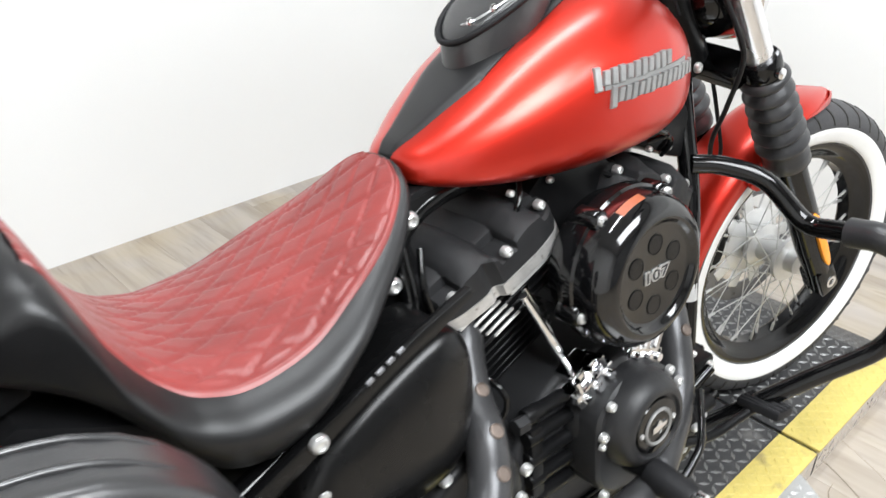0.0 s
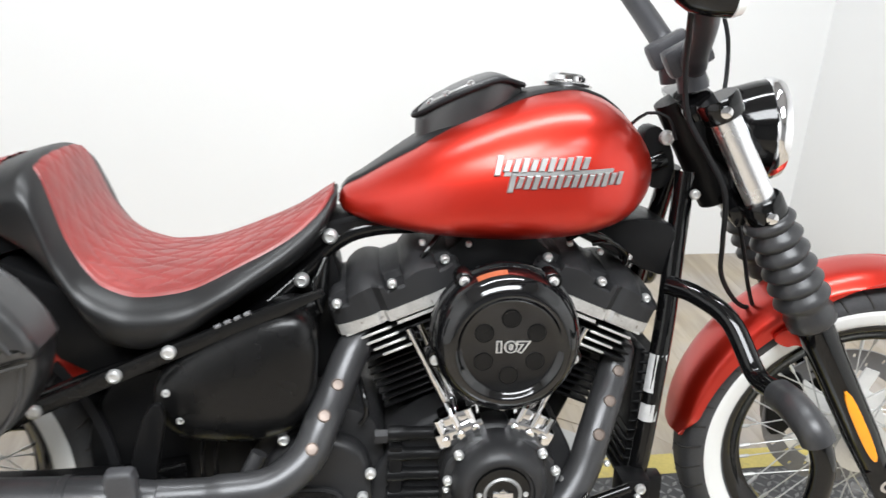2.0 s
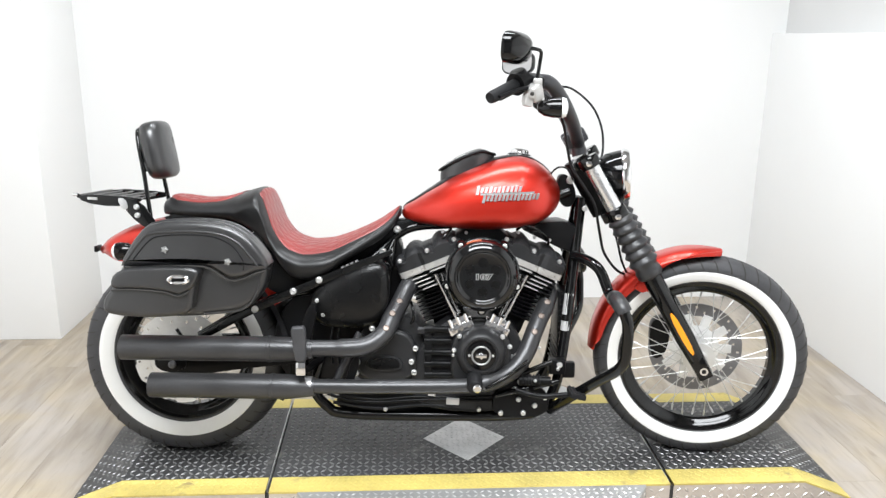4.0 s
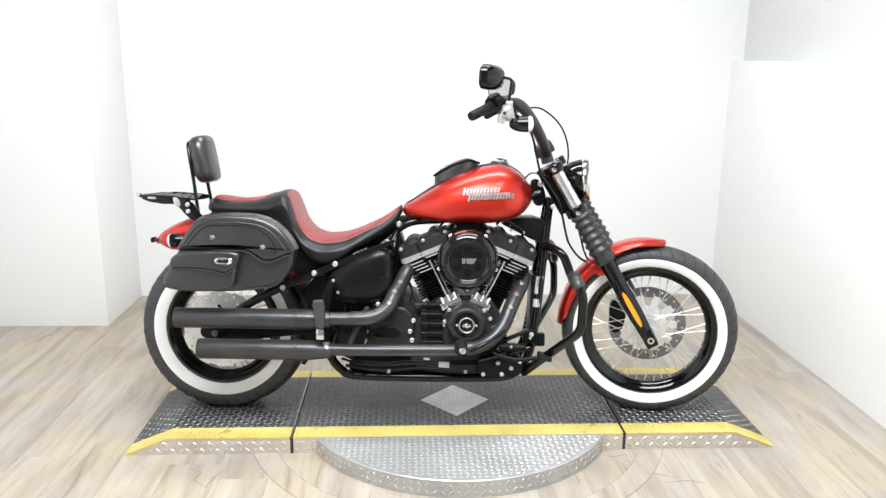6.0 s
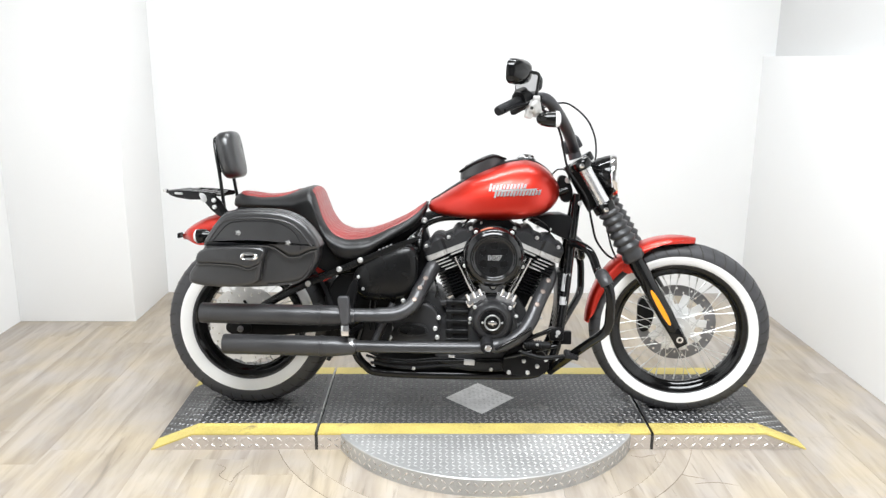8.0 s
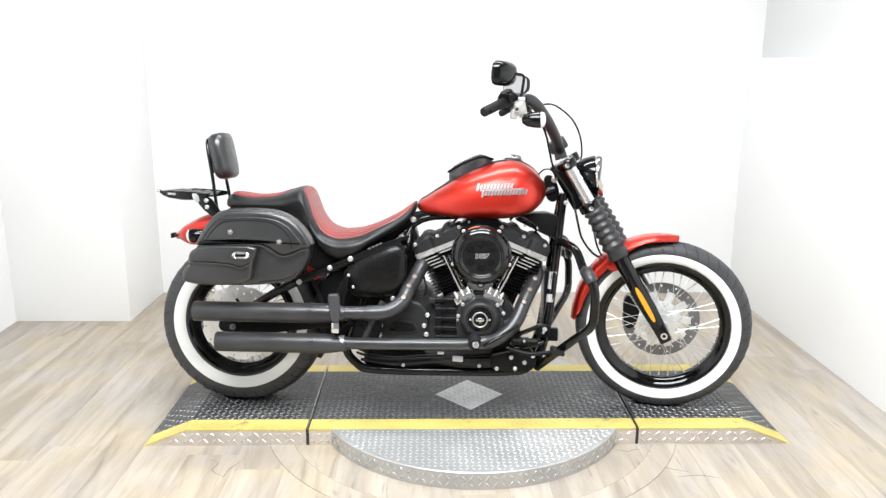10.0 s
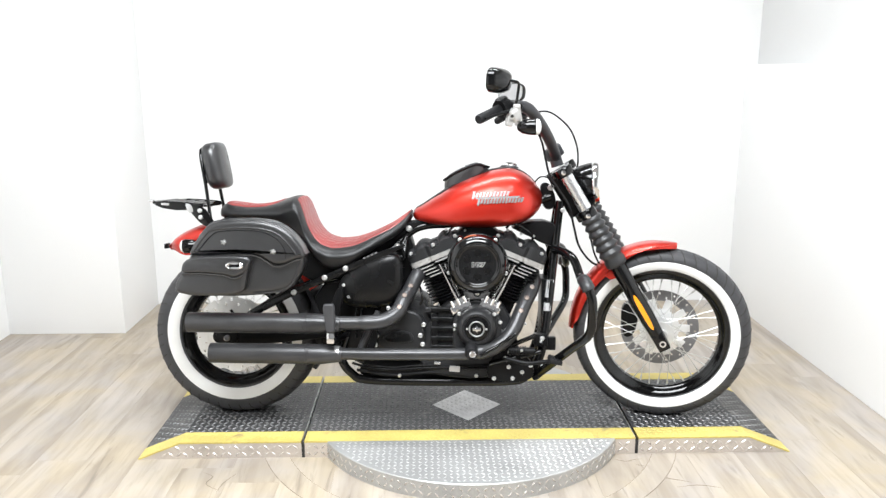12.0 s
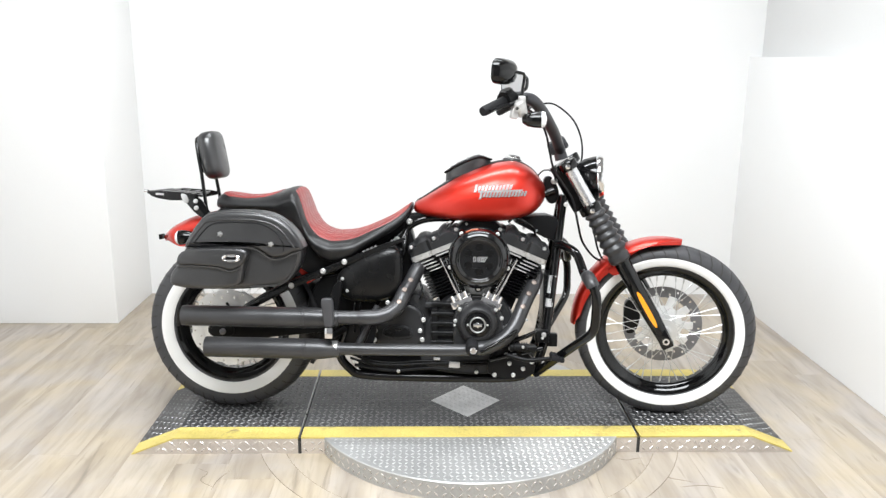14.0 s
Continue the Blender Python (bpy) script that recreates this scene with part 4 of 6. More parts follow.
bm = bmesh.new()
slab(bm, rounded([(0.70, 0.17), (1.06, 0.17), (1.075, 0.30), (1.03, 0.42), (0.99, 0.47), (0.84, 0.47), (0.78, 0.44), (0.70, 0.34)], 2), -0.145, 0.13, 0.012, 3)
crankcase = bp("crankcase", bm, WRINKLE, None, "black wrinkle-finish engine case")
for front in (False, True):
    m = cyl_frame(front)
    bm = bmesh.new()
    block(bm, (0.105, 0.105, 0.20), m @ pose(0, 0, 0.30), 0.02, 3)
    cyl = bp("cylinder", bm, SATIN, crankcase, "black finned cylinder")
    for k in range(9):
        bm = bmesh.new()
        block(bm, (0.150, 0.150, 0.0045), m @ pose(0, 0, 0.268 + k * 0.0125), 0.0015, 1)
        bp("fin", bm, SATIN, cyl)
    bm = bmesh.new()
    block(bm, (0.13, 0.16, 0.075), m @ pose(0, 0, 0.400), 0.01, 2)
    for k in range(5):
        block(bm, (0.168, 0.204, 0.0055), m @ pose(0.004, -0.009, 0.371 + k * 0.0130), 0.002, 1)
    head = bp("cylinder_head", bm, SATIN, crankcase, "black cylinder head")
    # machined bright rims of the head fins
    for k in range(5):
        bm = bmesh.new()
        left, right = -0.078 + 0.010 * (4 - k), -0.014 + 0.0064 * (4 - k)
        block(bm, (right - left, 0.004, 0.0042), m @ pose((left + right) / 2, -0.111, 0.371 + k * 0.0130), 0.001, 1)
        bp("fin_edge", bm, CAST, head, "bright machined fin edge")
    plan = follow([-0.092, -0.084, -0.050, -0.020, -0.016, -0.008, -0.003, 0.06, 0.10, 0.118, 0.128], [-0.088, -0.106, -0.117, -0.1205, -0.1165, -0.1175, -0.128, -0.129, -0.124, -0.112, -0.092])
    bm = bmesh.new()
    rows = [-0.090 + 0.216 * i / 40 for i in range(41)]
    loft(bm, [[m @ Vector((x, y, z)) for y, z in ((plan(x) - 0.001, 0.4245), (plan(x) - 0.001, 0.4425), (0.088, 0.4425), (0.088, 0.4245))] for x in rows])
    bp("rocker_base", bm, DULL_CAST, head, "bright machined rocker base strip", 30)
    bm = bmesh.new()
    loft(bm, [[m @ Vector((x, y, z)) for y, z in ((plan(x) + 0.004, 0.4145), (plan(x) + 0.004, 0.4195), (-0.08, 0.4195), (-0.08, 0.4145))] for x in (0.004 + 0.100 * i / 12 for i in range(13))])
    bp("gasket_fin", bm, CAST, head, "thin bright fin under the rocker base", 30)
    # rocker cover: humps between the square pockets that hold the bolts
    bm = bmesh.new()
    rings = []
    wells = (-0.068, 0.023, 0.108)
    stops = sorted({-0.090 + 0.216 * i / 36 for i in range(37)} | {w + d for w in wells for d in (-0.0165, -0.0145, 0.0145, 0.0165)})
    for x in stops:
        inside = any(abs(x - w) < 0.0155 for w in wells)
        near = min(abs(x - w) for w in wells)
        end = min(1, max(0.0, min(x + 0.090, 0.126 - x) / 0.016)) ** 0.5
        hump = min(1, max(0, near - 0.0165) / 0.022) ** 0.6
        top = 0.468 + end * (0.022 + 0.014 * hump)
        side = 0.468 + end * (0.014 + 0.006 * hump)
        outer = plan(x)
        if inside:
            sec = [(outer, 0.443), (outer, 0.468), (outer + 0.004, 0.472), (-0.086, 0.474), (-0.084, top - 0.004), (-0.078, top)]
        else:
            sec = [(outer, 0.443), (outer, side - 0.004), (outer + 0.004, side), (-0.106, max(side, top - 0.009)), (-0.092, top - 0.002), (-0.078, top)]
        sec += [(-0.03, top + 0.004), (0.03, top + 0.004), (0.07, top - 0.006), (0.088, 0.480), (0.090, 0.443)]
        rings.append([m @ Vector((x, y, z)) for y, z in sec])
    loft(bm, rings)
    bp("rocker_cover", bm, WRINKLE, head, "black wrinkle-finish rocker cover", 34)
    # a pair of pushrod tubes down to the tappet block
    s = 1 if front else -1
    for dy, dx in ((-0.128, 0.0), (-0.110, 0.018)):
        bm = bmesh.new()
        a = Vector((0.912 + s * (0.139 - dx), dy, 0.600))
        b = Vector((0.912 + s * (0.062 - dx * 0.4), dy - 0.012, 0.448))
        tube(bm, [a, a.lerp(b, 0.45), a.lerp(b, 0.46), a.lerp(b, 0.54), a.lerp(b, 0.55), b], lambda t: 0.0085 if 0.46 < t < 0.56 else (0.0062 if t < 0.5 else 0.0075), 12, curve=False)
        lathe(bm, [(0.002, 0), (0.011, 0), (0.011, 0.012), (0.006, 0.016)], Matrix.Translation(b) @ (a - b).to_track_quat("Z", "Y").to_matrix().to_4x4(), 14)
        bp("pushrod_tube", bm, CHROME, cyl, "chrome pushrod tube")
    bm = bmesh.new()
    mt = pose(0.912 + s * (0.048 if front else 0.058), -0.158, 0.446, 0, s * 24)
    block(bm, (0.078, 0.050, 0.028), mt, 0.005)
    block(bm, (0.050, 0.040, 0.030), mt @ pose(0, 0.004, 0.018), 0.006)
    for dx in (-0.025, 0.0, 0.025):
        lathe(bm, [(0.001, 0.008), (0.0065, 0.008), (0.0065, 0.0), (0.001, 0.0)], mt @ pose(dx, -0.025, 0, 90), 12)
        rod(bm, mt @ Vector((dx, -0.02, 0.01)), mt @ Vector((dx, -0.02, 0.036)), 0.006, seg=8)
    bp("tappet_block", bm, CHROME, crankcase, "chrome tappet block")

bolts("rocker_bolt", [(0.747, -0.125, 0.672), (0.664, -0.117, 0.637), (0.828, -0.103, 0.704), (1.072, -0.120, 0.674), (1.154, -0.096, 0.638), (0.990, -0.098, 0.706)], 0.0074, 0.012, parent=crankcase)

# ---- air cleaner ----
AC = facing(0.913, -0.161, 0.610)
bm = bmesh.new()
lathe(bm, [(0.03, -0.03), (0.095, -0.03), (0.104, -0.012), (0.110, 0.0), (0.112, 0.006), (0.112, 0.022), (0.1085, 0.025), (0.1085, 0.036), (0.1075, 0.046), (0.105, 0.055), (0.101, 0.063), (0.095, 0.070), (0.088, 0.0745), (0.081, 0.0765), (0.0785, 0.0760), (0.0765, 0.0745), (0.0735, 0.0705), (0.0705, 0.0680), (0.067, 0.0672), (0.002, 0.0672)], AC, 72)
cleaner = bp("air_cleaner", bm, CLEANER, None, "round gloss black air cleaner", 28)
SCREWS = (53.5, 126.5, 198, 342, 270)
for a in SCREWS:
    bm = bmesh.new()
    c, s = math.cos(radians(a)), math.sin(radians(a))
    lathe(bm, [(0.002, 0.0), (0.015, 0.0), (0.015, 0.030), (0.012, 0.034), (0.002, 0.034)], AC @ pose(0.107 * c, 0.107 * s, 0), 18)
    bp("screw_lug", bm, GLOSS, cleaner)
bolts("cleaner_screw", [(0.913 + 0.109 * math.cos(radians(a)), -0.193, 0.610 + 0.109 * math.sin(radians(a))) for a in SCREWS], 0.0078, 0.008, parent=cleaner)
for k in range(6):
    a = radians(90 + 60 * k)
    bm = bmesh.new()
    lathe(bm, [(0.0128, 0.0), (0.0142, 0.0), (0.0142, 0.0009), (0.0128, 0.0009)], AC @ pose(0.0435 * math.cos(a), 0.0435 * math.sin(a), 0.0673), 24, loop=True)
    bp("recess_ring", bm, SATIN, cleaner, "round rim in the cover face")
    bm = bmesh.new()
    lathe(bm, [(0.001, 0.0), (0.0126, 0.0), (0.0124, 0.0004), (0.001, 0.0005)], AC @ pose(0.0435 * math.cos(a), 0.0435 * math.sin(a), 0.0674), 24)
    bp("recess_disc", bm, COVER, cleaner)
def number_mesh(grow, thick):
    cd = bpy.data.curves.new("number_badge", "FONT")
    cd.body, cd.size, cd.extrude, cd.align_x, cd.align_y, cd.space_character = "107", 0.0215, thick, "CENTER", "CENTER", 1.12
    cd.offset, cd.shear = grow, 0.0
    txt = new("number_tmp", cd)
    bpy.context.view_layer.update()
    me = bpy.data.meshes.new_from_object(txt.evaluated_get(bpy.context.evaluated_depsgraph_get()))
    bpy.data.objects.remove(txt)
    bm = bmesh.new()
    bm.from_mesh(me)
    bpy.data.meshes.remove(me)
    return bm


bm = number_mesh(0.0021, 0.0010)
bm.transform(AC @ pose(0.001, 0.0, 0.0684) @ Matrix.Diagonal((1.42, 0.98, 1, 1)))
number = bp("number_badge", bm, STEEL, cleaner, "raised silver-rimmed number 107", 0)
bm = number_mesh(0.0003, 0.0004)
bm.transform(AC @ pose(0.001, 0.0, 0.0694) @ Matrix.Diagonal((1.42, 0.98, 1, 1)))
bp("number_fill", bm, WRINKLE, number, "black fill of the number", 0)
bm = bmesh.new()
ring = []
for k in range(13):
    a = radians(117 - 24 * k / 12)
    ring.append([AC @ Vector((r * math.cos(a), r * math.sin(a), h)) for r, h in ((0.1087, 0.043), (0.1056, 0.0550), (0.102, 0.053), (0.105, 0.041))])
loft(bm, ring)
bp("warning_label", bm, ORANGE, cleaner, "small orange printed label")

# ---- cam cover and gearbox ----
CC = facing(0.912, -0.158, 0.378)
bm = bmesh.new()
lathe(bm, [(0.03, -0.02), (0.088, -0.02), (0.088, 0.012), (0.084, 0.018), (0.078, 0.022), (0.076, 0.046), (0.073, 0.062), (0.067, 0.074), (0.060, 0.082), (0.055, 0.085), (0.050, 0.085), (0.048, 0.080), (0.002, 0.080)], CC, 56)
slab(bm, rounded([(0.826, 0.26), (1.00, 0.26), (1.005, 0.40), (0.985, 0.425), (0.95, 0.452), (0.875, 0.452), (0.84, 0.425), (0.824, 0.40)], 2), -0.208, -0.130, 0.012, 3)
cam_cover = bp("cam_cover", bm, CASE, None, "black wrinkle-finish cam cover", 34)
bm = bmesh.new()
lathe(bm, [(0.024, 0.078), (0.029, 0.078), (0.0295, 0.086), (0.027, 0.088), (0.024, 0.086)], CC, 48, loop=True)
bp("timer_ring", bm, EMBLEM, cam_cover, "dull metal ring")
bm = bmesh.new()
lathe(bm, [(0.002, 0.080), (0.044, 0.080), (0.042, 0.0835), (0.024, 0.0845), (0.0235, 0.0855), (0.002, 0.0862)], CC, 40)
timer = bp("timer_cover", bm, GLOSS, cam_cover, "gloss black round cap")
bm = bmesh.new()
block(bm, (0.030, 0.011, 0.003), CC @ pose(0, 0, 0.0872), 0.001)
block(bm, (0.020, 0.022, 0.0025), CC @ pose(0, 0, 0.0868, 0, 0, 45) @ Matrix.Diagonal((0.8, 0.8, 1, 1)), 0.001)
bp("cap_badge", bm, CHROME, timer, "small bright bar badge")
bolts("cover_bolt", [(0.912 + dx, -0.241, 0.378) for dx in (-0.035, 0.035)], 0.0042, 0.004, parent=cam_cover)
bolts("case_bolt", [(0.848, -0.209, 0.428), (0.976, -0.209, 0.428), (0.832, -0.209, 0.385), (0.998, -0.209, 0.398), (0.832, -0.209, 0.285), (0.912, -0.209, 0.444)], 0.0075, 0.010, parent=cam_cover)

bm = bmesh.new()
slab(bm, rounded([(0.52, 0.24), (0.74, 0.24), (0.745, 0.40), (0.71, 0.47), (0.60, 0.47), (0.53, 0.42)], 2), -0.135, 0.12, 0.012)
gearbox = bp("gearbox", bm, WRINKLE, None, "black gearbox case")
bm = bmesh.new()
slab(bm, rounded([(0.535, 0.268), (0.715, 0.268), (0.722, 0.385), (0.688, 0.43), (0.60, 0.44), (0.545, 0.385)], 3), -0.172, -0.130, 0.014, 3)
gcover = bp("gearbox_cover", bm, CASE, gearbox, "black gearbox side cover")
bm = bmesh.new()
slab(bm, rounded([(0.558, 0.308), (0.682, 0.308), (0.672, 0.356), (0.574, 0.356)], 3), -0.180, -0.170, 0.004)
panel = bp("cover_panel", bm, CASE, gcover, "raised flat panel")
# the recess shade is put into a blacker face, set slightly proud
bm = bmesh.new()
slab(bm, rounded([(0.567, 0.313), (0.673, 0.313), (0.665, 0.351), (0.580, 0.351)], 3), -0.1815, -0.176, 0.0015)
bp("panel_face", bm, COVER, panel, "panel face blackened to read as sunk")
bolts("gearbox_bolt", [(0.585, -0.174, 0.440), (0.716, -0.176, 0.380), (0.704, -0.176, 0.339), (0.712, -0.176, 0.306), (0.541, -0.176, 0.336), (0.537, -0.176, 0.302)], 0.0088, 0.010, parent=gearbox)
# finned oil passages between gearbox and crankcase
for k, z in enumerate((0.434, 0.398, 0.362, 0.326, 0.292)):
    bm = bmesh.new()
    lathe(bm, [(0.002, 0.0), (0.0118, 0.0), (0.0125, 0.002), (0.0125, 0.026), (0.0105, 0.030), (0.0105, 0.085), (0.002, 0.085)], pose(0.742, -0.152, z, 0, 90), 18)
    bp("oil_pipe", bm, SATIN, crankcase)
bm = bmesh.new()
rod(bm, (0.722, -0.155, 0.430), (0.742, -0.155, 0.430), 0.012, seg=6)
bp("pipe_nut", bm, CASE, crankcase, "dark hexagon nut")
bm = bmesh.new()
block(bm, (0.022, 0.02, 0.13), pose(0.755, -0.152, 0.35), 0.004)
bp("oil_manifold", bm, SATIN, crankcase)
bm = bmesh.new()
rod(bm, (1.000, -0.150, 0.352), (1.040, -0.185, 0.352), 0.008, seg=10)
block(bm, (0.030, 0.012, 0.022), pose(1.026, -0.185, 0.356, 0, 20), 0.004)
bp("oil_sender", bm, STEEL, crankcase, "bright oil pressure sender")

# ---- exhaust ----
REAR_PIPE = [(0.725, -0.050, 0.590), (0.705, -0.085, 0.580), (0.684, -0.106, 0.546), (0.662, -0.142, 0.503), (0.644, -0.186, 0.475), (0.628, -0.210, 0.440), (0.604, -0.230, 0.418), (0.566, -0.245, 0.402), (0.50, -0.252, 0.398), (0.40, -0.258, 0.398)]
FRONT_PIPE = [(1.110, -0.030, 0.590), (1.128, -0.048, 0.572), (1.130, -0.062, 0.538), (1.118, -0.082, 0.498), (1.095, -0.118, 0.461), (1.074, -0.147, 0.421), (1.052, -0.172, 0.372), (1.018, -0.196, 0.330), (0.975, -0.214, 0.304), (0.92, -0.236, 0.292), (0.85, -0.252, 0.288), (0.60, -0.262, 0.286), (0.40, -0.264, 0.286)]


def muffler(x0, x1, y, z, r, cone, pipe_r):
    """A slash-free straight muffler with an open tail and a cone towards the pipe."""
    bm = bmesh.new()
    lathe(bm, [(r * 0.72, 0.06), (r * 0.90, 0.06), (r * 0.90, 0.0), (r * 0.985, 0.0), (r, 0.004), (r, x1 - x0 - cone), (r * 0.97, x1 - x0 - cone * 0.8), (pipe_r + 0.004, x1 - x0), (pipe_r * 0.6, x1 - x0)], pose(x0, y, z, 0, 90), 40)
    return bm


for kind, pts, mx0, mx1, mz, my in (("rear_exhaust", REAR_PIPE, -0.137, 0.420, 0.396, -0.262), ("front_exhaust", FRONT_PIPE, -0.056, 0.425, 0.284, -0.264)):
    bm = bmesh.new()
    if kind == "rear_exhaust":
        tube(bm, pts, lambda t: 0.020 if t < 0.12 else (0.0275 if t < 0.80 else 0.0245), 24)
    else:
        tube(bm, pts, lambda t: 0.020 if t < 0.06 else (0.0270 if t < 0.45 else 0.0215), 24)
    pipe = bp(kind, bm, EXHAUST, None, "matt black exhaust pipe with heat shield", 40)
    bp("muffler", muffler(mx0, mx1, my, mz, 0.0365, 0.085, 0.023), EXHAUST, pipe, "matt black straight muffler", 40)
    bm = bmesh.new()
    lathe(bm, [(0.0375, 0), (0.0385, 0.001), (0.0385, 0.011), (0.0375, 0.012)], pose(mx1 - 0.13, my, mz, 0, 90), 40, loop=True)
    bp("muffler_band", bm, EXHAUST, pipe)
    for i in (3, 4, 5):
        p = Vector(pts[i])
        d = (Vector(pts[i + 1]) - Vector(pts[i - 1])).normalized()
        out = (Vector((0, -1, 0.42)) - d * Vector((0, -1, 0.42)).dot(d)).normalized()
        q = p + out * 0.0258
        bm = bmesh.new()
        lathe(bm, [(0.001, 0.0028), (0.0075, 0.0024), (0.0085, 0.0036), (0.0095, 0.0030), (0.0105, -0.004), (0.001, -0.004)], Matrix.Translation(q) @ out.to_track_quat("Z", "Y").to_matrix().to_4x4(), 20)
        bp("shield_hole", bm, COPPER, pipe, "round heat-shield hole with copper tint")
bm = bmesh.new()
slab(bm, rounded([(0.37, 0.30), (0.40, 0.30), (0.405, 0.40), (0.43, 0.52), (0.40, 0.525), (0.365, 0.40)], 2), -0.222, -0.208, 0.003)
slab(bm, rounded([(0.50, 0.27), (0.53, 0.27), (0.555, 0.36), (0.535, 0.37)], 1), -0.225, -0.205, 0.003)
bp("exhaust_bracket", bm, SATIN, None, "black exhaust hanger")
bm = bmesh.new()
lathe(bm, [(0.0245, -0.012), (0.0275, -0.012), (0.028, 0.0), (0.0275, 0.012), (0.0245, 0.012)], pose(0.405, -0.264, 0.287, 0, 90), 32, loop=True)
bp("pipe_clamp", bm, STEEL, None, "steel pipe clamp")


# ---- frame ----
def tube_part(name, pts, r, mat, label="", parent=None, seg=14, steer=False, curve=True):
    bm = bmesh.new()
    tube(bm, pts, r, seg, curve=curve)
    return bp(name, bm, mat, parent, label, 50, steer)


bm = bmesh.new()
for s in (-1, 1):
    tube(bm, [(1.225, s * 0.030, 0.83), (1.212, s * 0.055, 0.72), (1.196, s * 0.085, 0.58), (1.172, s * 0.105, 0.36), (1.148, s * 0.115, 0.24), (1.105, s * 0.118, 0.178), (1.03, s * 0.120, 0.154), (0.75, s * 0.120, 0.148), (0.50, s * 0.120, 0.152), (0.44, s * 0.120, 0.175), (0.40, s * 0.118, 0.235), (0.42, s * 0.115, 0.34)], 0.0165, 14)
    tube(bm, [(1.19, s * 0.02, 0.85), (1.05, s * 0.035, 0.80), (0.85, s * 0.04, 0.75), (0.72, s * 0.042, 0.738), (0.66, s * 0.044, 0.715), (0.61, s * 0.056, 0.668), (0.52, s * 0.098, 0.600), (0.42, s * 0.130, 0.560), (0.32, s * 0.155, 0.535), (0.19, s * 0.165, 0.483), (0.06, s * 0.155, 0.405)], 0.015, 12)
    tube(bm, [(0.43, s * 0.118, 0.36), (0.20, s * 0.125, 0.33), (-0.03, s * 0.125, 0.316)], 0.021, 12)
    tube(bm, [(0.64, s * 0.050, 0.69), (0.625, s * 0.085, 0.60), (0.56, s * 0.11, 0.46)], 0.013, 10)
frame_part = bp("frame", bm, GLOSS, None, "gloss black tubular steel frame", 50)
bm = bmesh.new()
slab(bm, rounded([(0.640, 0.684), (0.652, 0.668), (0.375, 0.548), (0.215, 0.476), (0.07, 0.396), (0.06, 0.408), (0.205, 0.498), (0.358, 0.568)], 1), -0.184, -0.170, 0.004)
strut = bp("fender_strut", bm, COVER, frame_part, "gloss black fender strut")
bolts("strut_bolt", [(0.428, -0.184, 0.588), (0.351, -0.186, 0.553), (0.235, -0.184, 0.497)], 0.0105, 0.010, parent=strut)
bolts("frame_bolt", [(0.608, -0.070, 0.660), (0.652, -0.056, 0.727)], 0.0118, 0.016, parent=frame_part)
for k in range(4):
    bm = bmesh.new()
    rod(bm, (0.494 + 0.014 * k, -0.184, 0.625 + 0.0062 * k), (0.502 + 0.014 * k, -0.184, 0.629 + 0.0062 * k), 0.0032, seg=8)
    bp("strut_link", bm, ROTOR, strut, "small dull steel link")
bm = bmesh.new()
shape = rounded([(0.396, 0.550), (0.404, 0.468), (0.450, 0.440), (0.590, 0.440), (0.634, 0.500), (0.640, 0.615), (0.605, 0.652), (0.50, 0.610)], 3)
loft(bm, [[Vector((0.535 + (x - 0.535) * g, y, 0.535 + (z - 0.535) * g)) for x, z in shape] for y, g in ((-0.085, 0.99), (-0.170, 1.0), (-0.180, 0.985), (-0.186, 0.955), (-0.192, 0.87), (-0.197, 0.72), (-0.201, 0.5), (-0.203, 0.25), (-0.2035, 0.03))])
cover = bp("side_cover", bm, COVER, None, "gloss black side cover", 60)
bolts("cover_screw", [(0.422, -0.190, 0.527), (0.440, -0.191, 0.484)], 0.0065, 0.006, parent=cover)
bm = bmesh.new()
slab(bm, rounded([(0.26, 0.42), (0.30, 0.25), (0.44, 0.22), (0.56, 0.28), (0.58, 0.46), (0.44, 0.60), (0.36, 0.56)], 2), -0.105, 0.105, 0.012)
bp("battery_box", bm, SATIN, None, "black battery box behind the gearbox")
# added black slabs that close the bright gaps under the seat
bm = bmesh.new()
slab(bm, rounded([(0.16, 0.72), (0.28, 0.66), (0.36, 0.625), (0.48, 0.605), (0.50, 0.57), (0.38, 0.52), (0.27, 0.53), (0.20, 0.62)], 1), -0.128, 0.128, 0.01)
slab(bm, rounded([(-0.075, 0.778), (0.20, 0.778), (0.215, 0.70), (0.0, 0.71)], 1), -0.112, 0.112, 0.01)
bp("seat_pan", bm, SATIN, seat, "black filler under the seat")
# added black slab that keeps the bright wall from showing between the rails
bm = bmesh.new()
slab(bm, rounded([(0.745, 0.772), (0.745, 0.750), (0.690, 0.738), (0.655, 0.700), (0.668, 0.66), (0.69, 0.50), (0.56, 0.46), (0.44, 0.57), (0.44, 0.66), (0.55, 0.70), (0.62, 0.745)], 1), -0.055, 0.055, 0.008)
bp("frame_cover", bm, SATIN, frame_part, "black filler between the frame rails")
bm = bmesh.new()
a0 = []
for k in range(19):
    a = radians(-22 + 62 * k / 18)
    a0.append([Vector((RWX + r * math.cos(a), y, RWZ + r * math.sin(a))) for r, y in ((0.335, -0.112), (0.350, -0.112), (0.350, 0.112), (0.335, 0.112))])
loft(bm, a0)
bp("mud_guard", bm, RUBBER, None, "black inner mudguard")
bm = bmesh.new()
slab(bm, rounded([(0.47, 0.142), (1.04, 0.140), (1.06, 0.185), (0.98, 0.215), (0.56, 0.225), (0.46, 0.21)], 2), -0.100, 0.100, 0.01)
bp("oil_pan", bm, SATIN, None, "black oil pan")
bm = bmesh.new()
